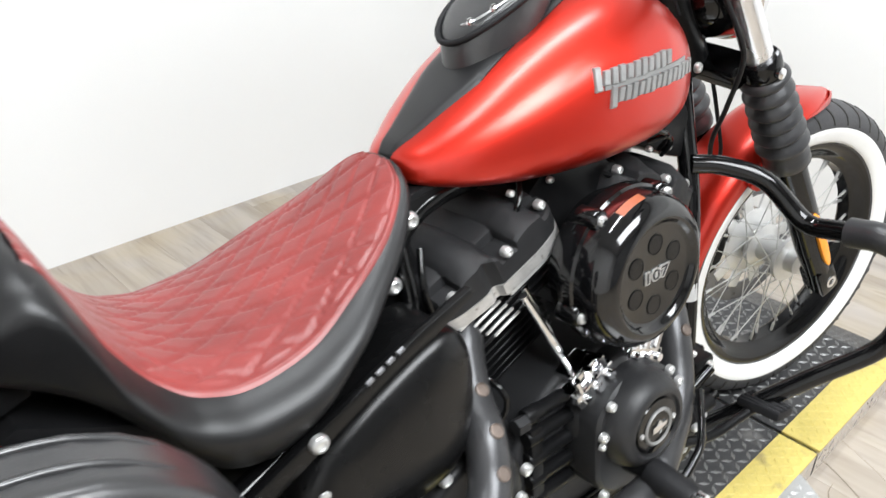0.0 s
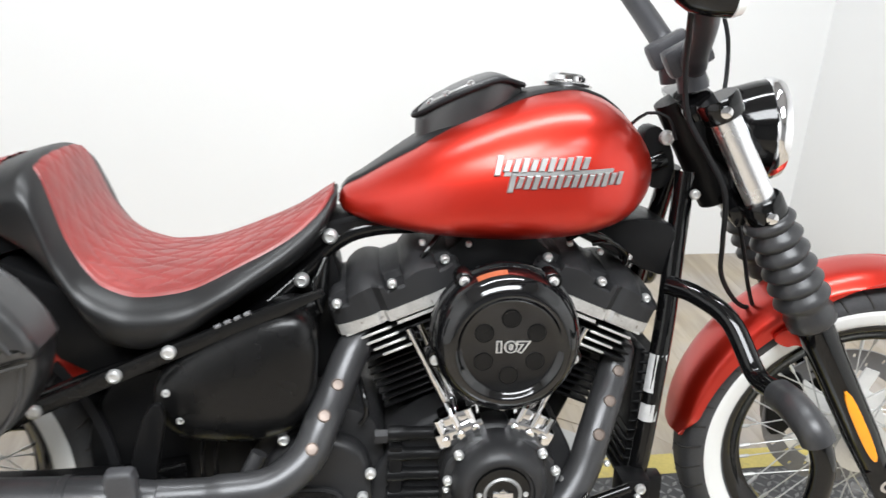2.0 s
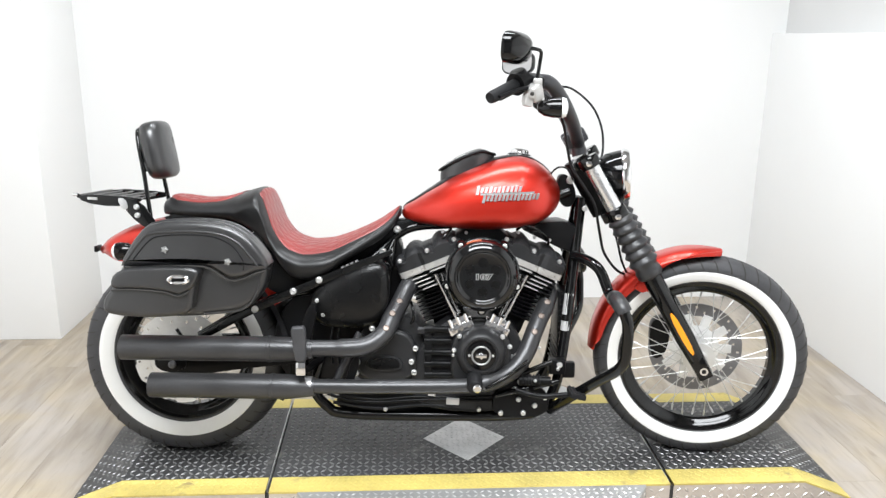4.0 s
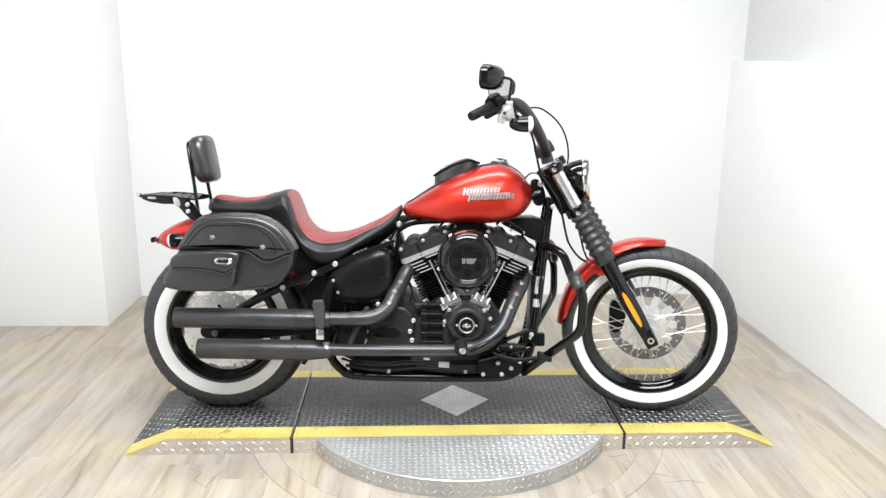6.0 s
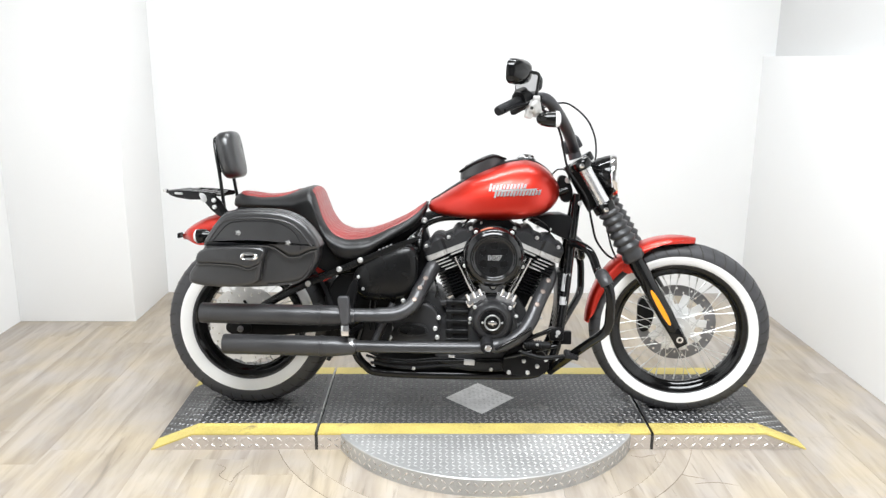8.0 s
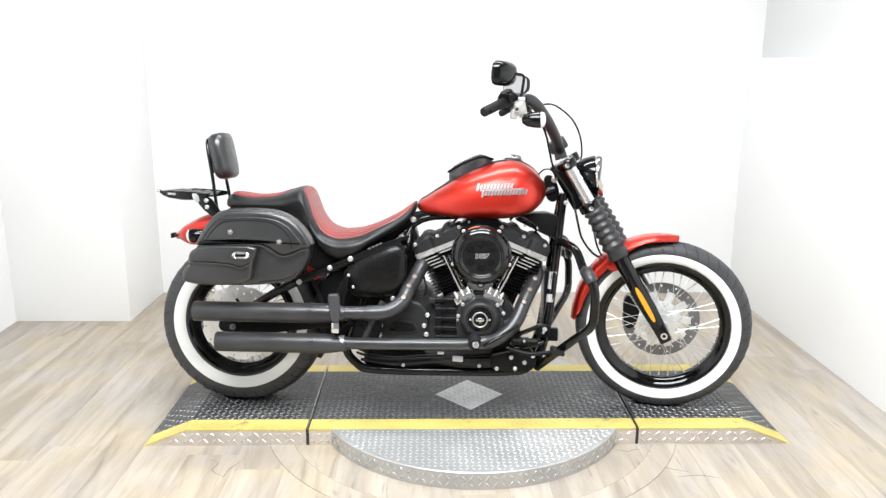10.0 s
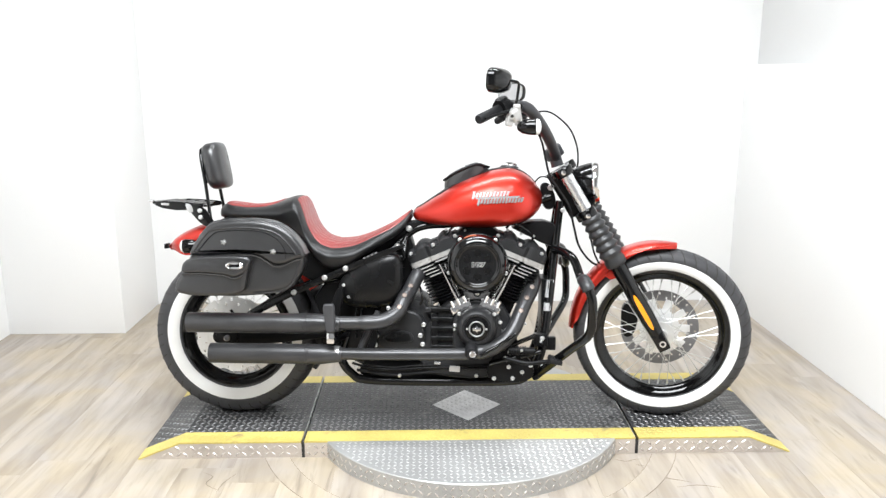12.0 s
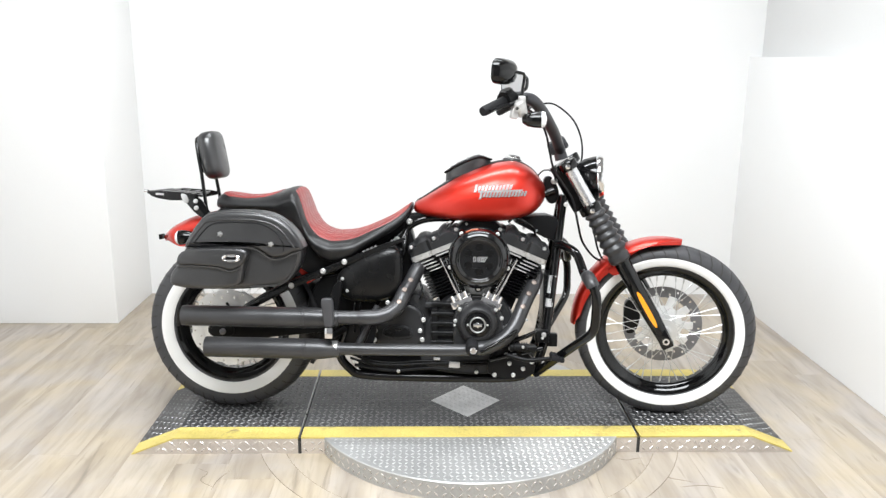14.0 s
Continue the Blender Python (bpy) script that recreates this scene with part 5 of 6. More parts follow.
bolts("pan_bolt", [(0.459, -0.142, 0.210), (0.624, -0.154, 0.180), (0.912, -0.154, 0.183)], 0.007, 0.008, parent=frame_part)
for z0, z1 in ((0.475, 0.54), (0.425, 0.455)):
    bm = bmesh.new()
    rings = []
    for k in range(2):
        z = (z0, z1)[k]
        x, y = 1.172 + (z - 0.36) * 0.109, -0.105 + (z - 0.36) * 0.09
        rings.append([Vector((x + 0.0172 * math.cos(a), y + 0.0172 * math.sin(a), z)) for a in (radians(190 + 110 * j / 10) for j in range(11))])
    loft(bm, rings, closed=False, caps=False)
    bp("frame_sticker", bm, TAPE, frame_part, "silver data sticker on the frame tube")
bm = bmesh.new()
block(bm, (0.016, 0.15, 0.26), pose(1.165, 0, 0.41), 0.004)
cooler = bp("oil_cooler", bm, SATIN, None, "black finned oil cooler between the frame tubes")
for k in range(14):
    bm = bmesh.new()
    block(bm, (0.030, 0.16, 0.004), pose(1.165 + 0.0012 * k, 0, 0.30 + 0.018 * k), 0.001, 1)
    bp("cooler_fin", bm, SATIN, cooler)
bm = bmesh.new()
slab(bm, rounded([(1.03, 0.738), (1.09, 0.708), (1.18, 0.664), (1.205, 0.668), (1.215, 0.745), (1.15, 0.765)], 1), -0.068, 0.068, 0.008)
bp("coil_cover", bm, SATIN, None, "satin black coil cover under the tank")
bm = bmesh.new()
slab(bm, rounded([(1.150, 0.90), (1.185, 0.905), (1.215, 0.84), (1.20, 0.80), (1.17, 0.80), (1.155, 0.84)], 2), -0.022, 0.022, 0.006)
neck = bp("neck_cover", bm, SATIN, frame_part, "black neck cover")
bolts("neck_bolt", [(1.190, -0.021, 0.885)], 0.0125, 0.010, parent=neck)
bolts("neck_screw", [(1.232, -0.060, 0.800)], 0.0085, 0.008, parent=neck)

# ---- engine guard ----
GUARD = [(1.196, -0.085, 0.655), (1.225, -0.120, 0.652), (1.262, -0.175, 0.628), (1.283, -0.235, 0.566), (1.284, -0.290, 0.566), (1.279, -0.350, 0.573), (1.283, -0.390, 0.562), (1.300, -0.400, 0.520), (1.303, -0.392, 0.456), (1.296, -0.370, 0.388), (1.244, -0.290, 0.318), (1.181, -0.200, 0.239), (1.132, -0.128, 0.176)]
for s in (1, -1):
    g = [(x, y * s, z) for x, y, z in GUARD]
    guard = tube_part("engine_guard", g, 0.0158, GLOSS, "gloss black engine guard bar")
    tube_part("guard_grip", [(1.283, -0.305 * s, 0.568), (1.281, -0.330 * s, 0.571), (1.279, -0.350 * s, 0.573), (1.283, -0.390 * s, 0.563), (1.290, -0.397 * s, 0.548)], 0.0225, GAITER, "black rubber guard sleeve", guard, 20)
bm = bmesh.new()
block(bm, (0.045, 0.03, 0.05), pose(1.188, -0.105, 0.300), 0.006)
block(bm, (0.05, 0.05, 0.045), pose(1.150, -0.135, 0.320), 0.006)
cmount = bp("control_mount", bm, SATIN, None, "black forward control mount")
bolts("mount_bolt", [(1.155, -0.162, 0.330)], 0.009, 0.008, parent=cmount)
bm = bmesh.new()
slab(bm, rounded([(0.955, 0.165), (1.12, 0.160), (1.13, 0.235), (1.06, 0.285), (0.985, 0.275), (0.95, 0.22)], 2), -0.165, -0.135, 0.006)
plate = bp("control_plate", bm, SATIN, None, "black control bracket plate")
bolts("control_bolt", [(0.978, -0.168, 0.178), (1.047, -0.168, 0.179), (1.082, -0.168, 0.203), (1.113, -0.168, 0.229), (1.032, -0.168, 0.222)], 0.0080, 0.009, parent=plate)
bolts("pivot_bolt", [(1.021, -0.168, 0.252), (1.038, -0.168, 0.278)], 0.0112, 0.010, parent=plate)
tube_part("master_cylinder", [(1.030, -0.185, 0.288), (1.125, -0.185, 0.285)], 0.0145, SATIN, "black brake master cylinder", plate, curve=False)
for k in range(7):
    bm = bmesh.new()
    lathe(bm, [(0.0145, 0), (0.018, 0.001), (0.018, 0.004), (0.0145, 0.005)], pose(1.038 + k * 0.0085, -0.185, 0.2878, 0, 90), 20, loop=True)
    bp("cylinder_rib", bm, RUBBER, plate)
pedal = tube_part("brake_pedal", [(1.02, -0.200, 0.262), (1.09, -0.215, 0.248), (1.15, -0.225, 0.255), (1.185, -0.232, 0.262)], 0.008, SATIN, "black brake pedal arm")
bm = bmesh.new()
block(bm, (0.048, 0.075, 0.016), pose(1.195, -0.245, 0.268, 0, 12), 0.005)
for k in range(4):
    block(bm, (0.006, 0.07, 0.006), pose(1.180 + 0.011 * k, -0.245, 0.279 - 0.0022 * k, 0, 12), 0.002, 1)
bp("pedal_pad", bm, RUBBER, pedal, "ribbed rubber pedal pad")
tube_part("brake_rod", [(1.04, -0.19, 0.34), (0.98, -0.20, 0.318), (0.93, -0.205, 0.305)], 0.006, SATIN)
tube_part("exhaust_link", [(0.484, -0.225, 0.290), (0.514, -0.215, 0.358), (0.552, -0.200, 0.432)], 0.0125, EXHAUST, "matt black exhaust crossover pipe")
for k, (dz, rr) in enumerate(((0.010, 0.0050), (0.021, 0.0036))):
    tube_part("wiring_loom", [(0.444 + 0.01 * k, -0.146, 0.214 + dz), (0.512, -0.150, 0.196 + dz), (0.60, -0.148, 0.192 + dz * 0.8), (0.70, -0.149, 0.197 + dz), (0.80, -0.148, 0.204 + dz * 0.7), (0.90, -0.149, 0.199 + dz), (1.001 - 0.02 * k, -0.148, 0.203 + dz)], rr, SATIN, "satin black wiring loom", frame_part, 8)
bolts("lower_bolt", [(1.077, -0.205, 0.293), (1.150, -0.165, 0.318), (0.830, -0.209, 0.370), (1.091, -0.172, 0.386), (0.794, -0.088, 0.726), (0.866, -0.088, 0.724), (1.026, -0.088, 0.726), (1.076, -0.088, 0.712), (1.123, -0.088, 0.704)], 0.0052, 0.008, parent=frame_part)
for x, z, w, h in ((0.831, 0.209, 0.040, 0.022), (0.766, 0.230, 0.024, 0.010)):
    bm = bmesh.new()
    block(bm, (w, 0.006, h), pose(x, -0.157, z, 0, 3), 0.002)
    bp("loom_clip", bm, STEEL, frame_part, "small bright loom clip")
for x0, z0, x1, z1 in ((0.96, 0.235, 1.06, 0.262), (1.075, 0.262, 1.150, 0.285), (1.04, 0.305, 1.13, 0.345)):
    bm = bmesh.new()
    rod(bm, (x0, -0.176, z0), (x1, -0.182, z1), 0.0085, seg=12)
    bp("control_rod", bm, GLOSS, frame_part, "gloss black control rod")
tube_part("shift_link", [(0.925, -0.275, 0.288), (0.960, -0.272, 0.308), (0.991, -0.262, 0.324), (1.052, -0.215, 0.355)], 0.0062, GLOSS, "black linkage rod crossing the pipe")
bolts("rod_bolt", [(1.040, -0.198, 0.340)], 0.010, 0.010)

# ---- foot pegs ----
bm = bmesh.new()
rod(bm, (0.892, -0.165, 0.302), (0.892, -0.245, 0.312), 0.014, seg=14)
peg_arm = bp("foot_peg", bm, SATIN, None, "rider foot peg with rubber sleeve")
bm = bmesh.new()
lathe(bm, [(0.006, 0), (0.021, 0), (0.0225, 0.004), (0.0225, 0.066), (0.020, 0.072), (0.004, 0.074)], facing(0.893, -0.245, 0.312) @ pose(0, 0, 0, 8), 24)
bp("peg_rubber", bm, RUBBER, peg_arm, "black rubber peg")
bm = bmesh.new()
lathe(bm, [(0.002, 0), (0.012, 0), (0.012, 0.014), (0.008, 0.018), (0.002, 0.018)], facing(0.898, -0.318, 0.306), 16)
bp("peg_feeler", bm, CHROME, peg_arm, "bright peg end bolt")
bm = bmesh.new()
slab(bm, rounded([(0.365, 0.476), (0.409, 0.478), (0.410, 0.374), (0.379, 0.374)], 2, 0.16), -0.324, -0.300, 0.007, 3)
peg2 = bp("passenger_peg", bm, TYRE, None, "folded-up rubber passenger peg")
bm = bmesh.new()
block(bm, (0.029, 0.024, 0.040), pose(0.394, -0.310, 0.354), 0.006)
bp("peg_tip", bm, CHROME, peg2, "chrome peg hinge")
tube_part("peg_bracket", [(0.391, -0.300, 0.345), (0.400, -0.24, 0.33), (0.42, -0.14, 0.33)], 0.011, SATIN, "black peg bracket", peg2)

# ---- luggage rack and backrest ----
bm = bmesh.new()
for s in (-1, 1):
    slab(bm, rounded([(-0.308, 0.833), (-0.12, 0.823), (-0.115, 0.808), (-0.20, 0.792), (-0.296, 0.806)], 1), s * 0.118, s * 0.126, 0.002)
for x in (-0.307, -0.27, -0.232, -0.194, -0.155):
    rod(bm, (x, -0.12, 0.824 - (x + 0.307) * 0.05), (x, 0.12, 0.824 - (x + 0.307) * 0.05), 0.006, seg=8)
rack = bp("luggage_rack", bm, GLOSS, None, "gloss black luggage rack")
bm = bmesh.new()
rod(bm, (-0.306, -0.124, 0.829), (-0.322, -0.122, 0.830), 0.005, seg=10)
bp("rack_tip", bm, CHROME, rack, "bright rack end cap")
bm = bmesh.new()
block(bm, (0.030, 0.004, 0.008), pose(-0.262, -0.1275, 0.818, 0, 3), 0.001)
bp("rack_plate", bm, STEEL, rack, "small bright maker plate")
bm = bmesh.new()
slab(bm, rounded([(-0.175, 0.825), (-0.115, 0.815), (-0.062, 0.735), (-0.085, 0.725), (-0.125, 0.745), (-0.165, 0.79)], 1), -0.128, -0.136, 0.002)
bracket = bp("rack_bracket", bm, GLOSS, rack, "black rack side plate")
bm = bmesh.new()
slab(bm, rounded([(-0.185, 0.822), (-0.160, 0.820), (-0.150, 0.790), (-0.170, 0.785)], 1), -0.134, -0.137, 0.0006)
bp("plate_insert", bm, STEEL, bracket, "bare metal plate corner")
bolts("rack_bolt", [(-0.126, -0.137, 0.795), (-0.124, -0.137, 0.770)], 0.0085, 0.008, parent=bracket)
BR = pose(-0.102, 0, 0.962, 0, -11)
bm = bmesh.new()
rings = []
for k in range(13):
    t = -1 + 2 * k / 12
    g = max(0.0, 1 - abs(t) ** 3.2) ** 0.5
    ring = []
    for j in range(40):
        a = 2 * math.pi * j / 40
        y = (0.088 - 0.014 * abs(t) ** 2) * math.copysign(abs(math.cos(a)) ** 0.55, math.cos(a))
        z = 0.090 * math.copysign(abs(math.sin(a)) ** 0.55, math.sin(a))
        sc = 0.70 + 0.30 * g
        ring.append(BR @ Vector((0.034 * t + 0.008 * (1 - (y / 0.09) ** 2) * (1 if t > 0 else 0.2), y * sc, z * sc)))
    rings.append(ring)
loft(bm, rings)
rest = bp("backrest", bm, BAG_LEATHER, None, "padded black leather passenger backrest", 60)
tube_part("backrest_bar", [(-0.100, -0.092, 0.745), (-0.120, -0.080, 0.88), (-0.140, -0.066, 0.98), (-0.147, -0.050, 1.020), (-0.149, 0.0, 1.028), (-0.147, 0.050, 1.020), (-0.140, 0.066, 0.98), (-0.120, 0.080, 0.88), (-0.100, 0.092, 0.745)], 0.0065, GLOSS, "gloss black backrest hoop", rest)
bm = bmesh.new()
block(bm, (0.006, 0.09, 0.13), pose(-0.142, 0, 0.96, 0, -11), 0.002)
bp("back_plate", bm, GLOSS, rest, "black backing plate")
# rear turn signals
for s in (-1, 1):
    bm = bmesh.new()
    lathe(bm, [(0.002, -0.042), (0.014, -0.038), (0.024, -0.022), (0.027, 0.0), (0.027, 0.012), (0.024, 0.015)], pose(-0.172, s * 0.150, 0.662, 0, -96), 24)
    sig = bp("rear_signal", bm, GLOSS, rfender, "black rear turn signal")
    bm = bmesh.new()
    lathe(bm, [(0.024, 0.012), (0.0255, 0.016), (0.018, 0.024), (0.002, 0.027)], pose(-0.172, s * 0.150, 0.662, 0, -96), 24)
    bp("signal_lens", bm, GLASS, sig, "pale signal lens")
    tube_part("signal_stalk", [(-0.160, s * 0.14, 0.660), (-0.12, s * 0.10, 0.66)], 0.008, GLOSS, "", sig)
bm = bmesh.new()
block(bm, (0.010, 0.04, 0.020), pose(-0.309, 0, 0.648), 0.003)
bp("fender_tip_light", bm, SATIN, rfender, "small black lamp on the fender tip")


# ---- saddlebag ----
def bag_part(name, bm, mat, parent=None, label="", smooth=38):
    bm.transform(BAG_AT)
    return bp(name, bm, mat, parent, label, smooth)


BAG_Y0, BAG_Y1 = -0.240, -0.324
BAG_AT = Matrix.Translation((0.004, 0, -0.004))
BAG = [(-0.150, 0.510), (-0.152, 0.570), (-0.105, 0.655), (-0.045, 0.746), (-0.010, 0.768), (0.10, 0.774), (0.188, 0.765), (0.246, 0.735), (0.286, 0.685), (0.304, 0.640), (0.285, 0.575), (0.235, 0.520), (0.050, 0.502)]
bm = bmesh.new()
slab(bm, rounded(BAG, 2), BAG_Y1, BAG_Y0, 0.026, 5)
bag = bag_part("saddlebag", bm, BAG_LEATHER, None, "black leather saddlebag with flap and pocket", 45)
LID = [(-0.088, 0.650), (-0.112, 0.652), (-0.052, 0.748), (-0.012, 0.774), (0.10, 0.780), (0.190, 0.771), (0.250, 0.740), (0.292, 0.690), (0.311, 0.648), (0.270, 0.640), (0.232, 0.622), (0.195, 0.620), (0.165, 0.640), (0.135, 0.656), (0.05, 0.658)]
bm = bmesh.new()
slab(bm, rounded(LID, 1), BAG_Y1 - 0.014, BAG_Y0 - 0.006, 0.018, 4)
lid = bag_part("bag_lid", bm, BAG_LEATHER, bag, "overlapping leather lid flap", 45)
bm = bmesh.new()
edge = [(x, BAG_Y1 - 0.0125, z) for x, z in ((-0.088, 0.666), (-0.042, 0.727), (-0.008, 0.745), (0.10, 0.751), (0.178, 0.743), (0.226, 0.719), (0.264, 0.674), (0.278, 0.655))]
tube(bm, edge, 0.0042, 8)
bag_part("lid_piping", bm, BAG_LEATHER, lid, "leather piping along the lid", 60)
bm = bmesh.new()
tube(bm, [(x, BAG_Y1 - 0.0145, z) for x, z in ((-0.070, 0.668), (-0.020, 0.725), (0.02, 0.739), (0.10, 0.742), (0.165, 0.735), (0.212, 0.710), (0.238, 0.670), (0.238, 0.645))], 0.0018, 6)
bag_part("lid_seam", bm, RUBBER, lid, "stitched seam line", 60)
bm = bmesh.new()
tube(bm, [(x, BAG_Y1 - 0.001, z) for x, z in ((0.285, 0.635), (0.272, 0.580), (0.228, 0.530), (0.12, 0.517))], 0.0028, 8)
bag_part("body_piping", bm, BAG_LEATHER, bag, "leather piping", 60)
for dy in (0.026, 0.064):
    bm = bmesh.new()
    tube(bm, [(x, BAG_Y0 - dy, z + 0.0005) for x, z in ((-0.075, 0.706), (-0.045, 0.750), (-0.008, 0.771), (0.10, 0.778), (0.186, 0.769), (0.244, 0.739), (0.284, 0.692))], 0.0036, 8)
    bag_part("crest_piping", bm, BAG_LEATHER, lid, "leather piping over the lid crest", 60)
POCKET = [(-0.146, 0.512), (-0.150, 0.560), (-0.115, 0.600), (-0.100, 0.646), (0.02, 0.652), (0.122, 0.650), (0.105, 0.585), (0.095, 0.512)]
bm = bmesh.new()
slab(bm, rounded(POCKET, 2), BAG_Y1 - 0.040, BAG_Y1 + 0.01, 0.018, 4)
pocket = bag_part("bag_pocket", bm, BAG_LEATHER, bag, "padded outer pocket", 45)
FLAP = [(-0.128, 0.592), (-0.106, 0.650), (0.02, 0.656), (0.128, 0.654), (0.112, 0.610), (0.095, 0.592), (0.065, 0.578), (0.03, 0.590), (-0.06, 0.596)]
bm = bmesh.new()
slab(bm, rounded(FLAP, 2), BAG_Y1 - 0.048, BAG_Y1 + 0.005, 0.010, 3)
flap = bag_part("pocket_flap", bm, BAG_LEATHER, pocket, "pocket flap", 45)
bm = bmesh.new()
lathe(bm, [(0.001, 0.0), (0.030, 0.0), (0.031, 0.003), (0.026, 0.0055), (0.024, 0.0045), (0.001, 0.0045)], facing(0.068, BAG_Y1 - 0.047, 0.622) @ Matrix.Diagonal((1, 0.46, 1, 1)), 36)
badge = bag_part("pocket_badge", bm, CHROME, flap, "oval chrome badge")
bm = bmesh.new()
block(bm, (0.034, 0.009, 0.002), facing(0.068, BAG_Y1 - 0.0525, 0.622), 0.0005)
bag_part("badge_bar", bm, SATIN, badge, "dark bar on the badge")
# dark lines put in for the shade below the lid and flap edges
for nm, dy, rim, owner, lab in (("lid_edge", 0.0115, ((-0.092, 0.648), (0.05, 0.654), (0.130, 0.652), (0.162, 0.637), (0.195, 0.616), (0.232, 0.618), (0.268, 0.634), (0.296, 0.642)), lid, "dark line for the shade under the lid edge"), ("flap_edge", 0.0455, ((-0.118, 0.590), (-0.06, 0.592), (0.026, 0.586), (0.065, 0.574), (0.095, 0.588)), flap, "dark line for the shade under the flap edge")):
    bm = bmesh.new()
    tube(bm, [(x, BAG_Y1 - dy, z) for x, z in rim], 0.0026, 8)
    bag_part(nm, bm, CUT, owner, lab, 60)
for cx, cz in ((0.022, 0.700), (0.196, 0.668)):
    bm = bmesh.new()
    lathe(bm, [(0.001, 0.0), (0.0085, 0.0), (0.0080, 0.003), (0.006, 0.005), (0.001, 0.006)], facing(cx, BAG_Y1 - 0.014, cz), 20)
    for k in range(5):
        a = 2 * math.pi * k / 5
        block(bm, (0.010, 0.004, 0.003), facing(cx, BAG_Y1 - 0.018, cz) @ pose(0.006 * math.cos(a), 0.006 * math.sin(a), 0, 0, 0, math.degrees(a)), 0.001, 1)
    bag_part("bag_concho", bm, EMBLEM, lid, "small ornamental metal stud")

# ---- headlight ----
HL = Vector((1.337, 0, 0.902))
bm = bmesh.new()
lathe(bm, [(0.002, -0.086), (0.027, -0.081), (0.052, -0.062), (0.069, -0.032), (0.077, 0.0), (0.079, 0.018)], pose(HL.x, 0, HL.z, 0, 86), 40)
lamp = bp("headlight", bm, GLOSS, None, "gloss black headlight bucket", 50, True)
bm = bmesh.new()
lathe(bm, [(0.079, 0.014), (0.083, 0.018), (0.083, 0.026), (0.078, 0.038), (0.072, 0.039), (0.071, 0.030)], pose(HL.x, 0, HL.z, 0, 86), 40, loop=True)
bp("headlight_ring", bm, CHROME, lamp, "chrome headlight trim ring", 50, True)
bm = bmesh.new()
lathe(bm, [(0.072, 0.031), (0.052, 0.040), (0.026, 0.044), (0.001, 0.045)], pose(HL.x, 0, HL.z, 0, 86), 40)
bp("headlight_lens", bm, GLASS, lamp, "clear headlight lens", 50, True)
bm = bmesh.new()
block(bm, (0.06, 0.04, 0.03), pose(1.285, 0, 0.845), 0.006)
bp("headlight_mount", bm, GLOSS, lamp, "", 38, True)


# ---- handlebar: right-hand places as they stand turned, mirrored for the left ----
def straight(*pts):
    return [UNTURN @ Vector(p) for p in pts]


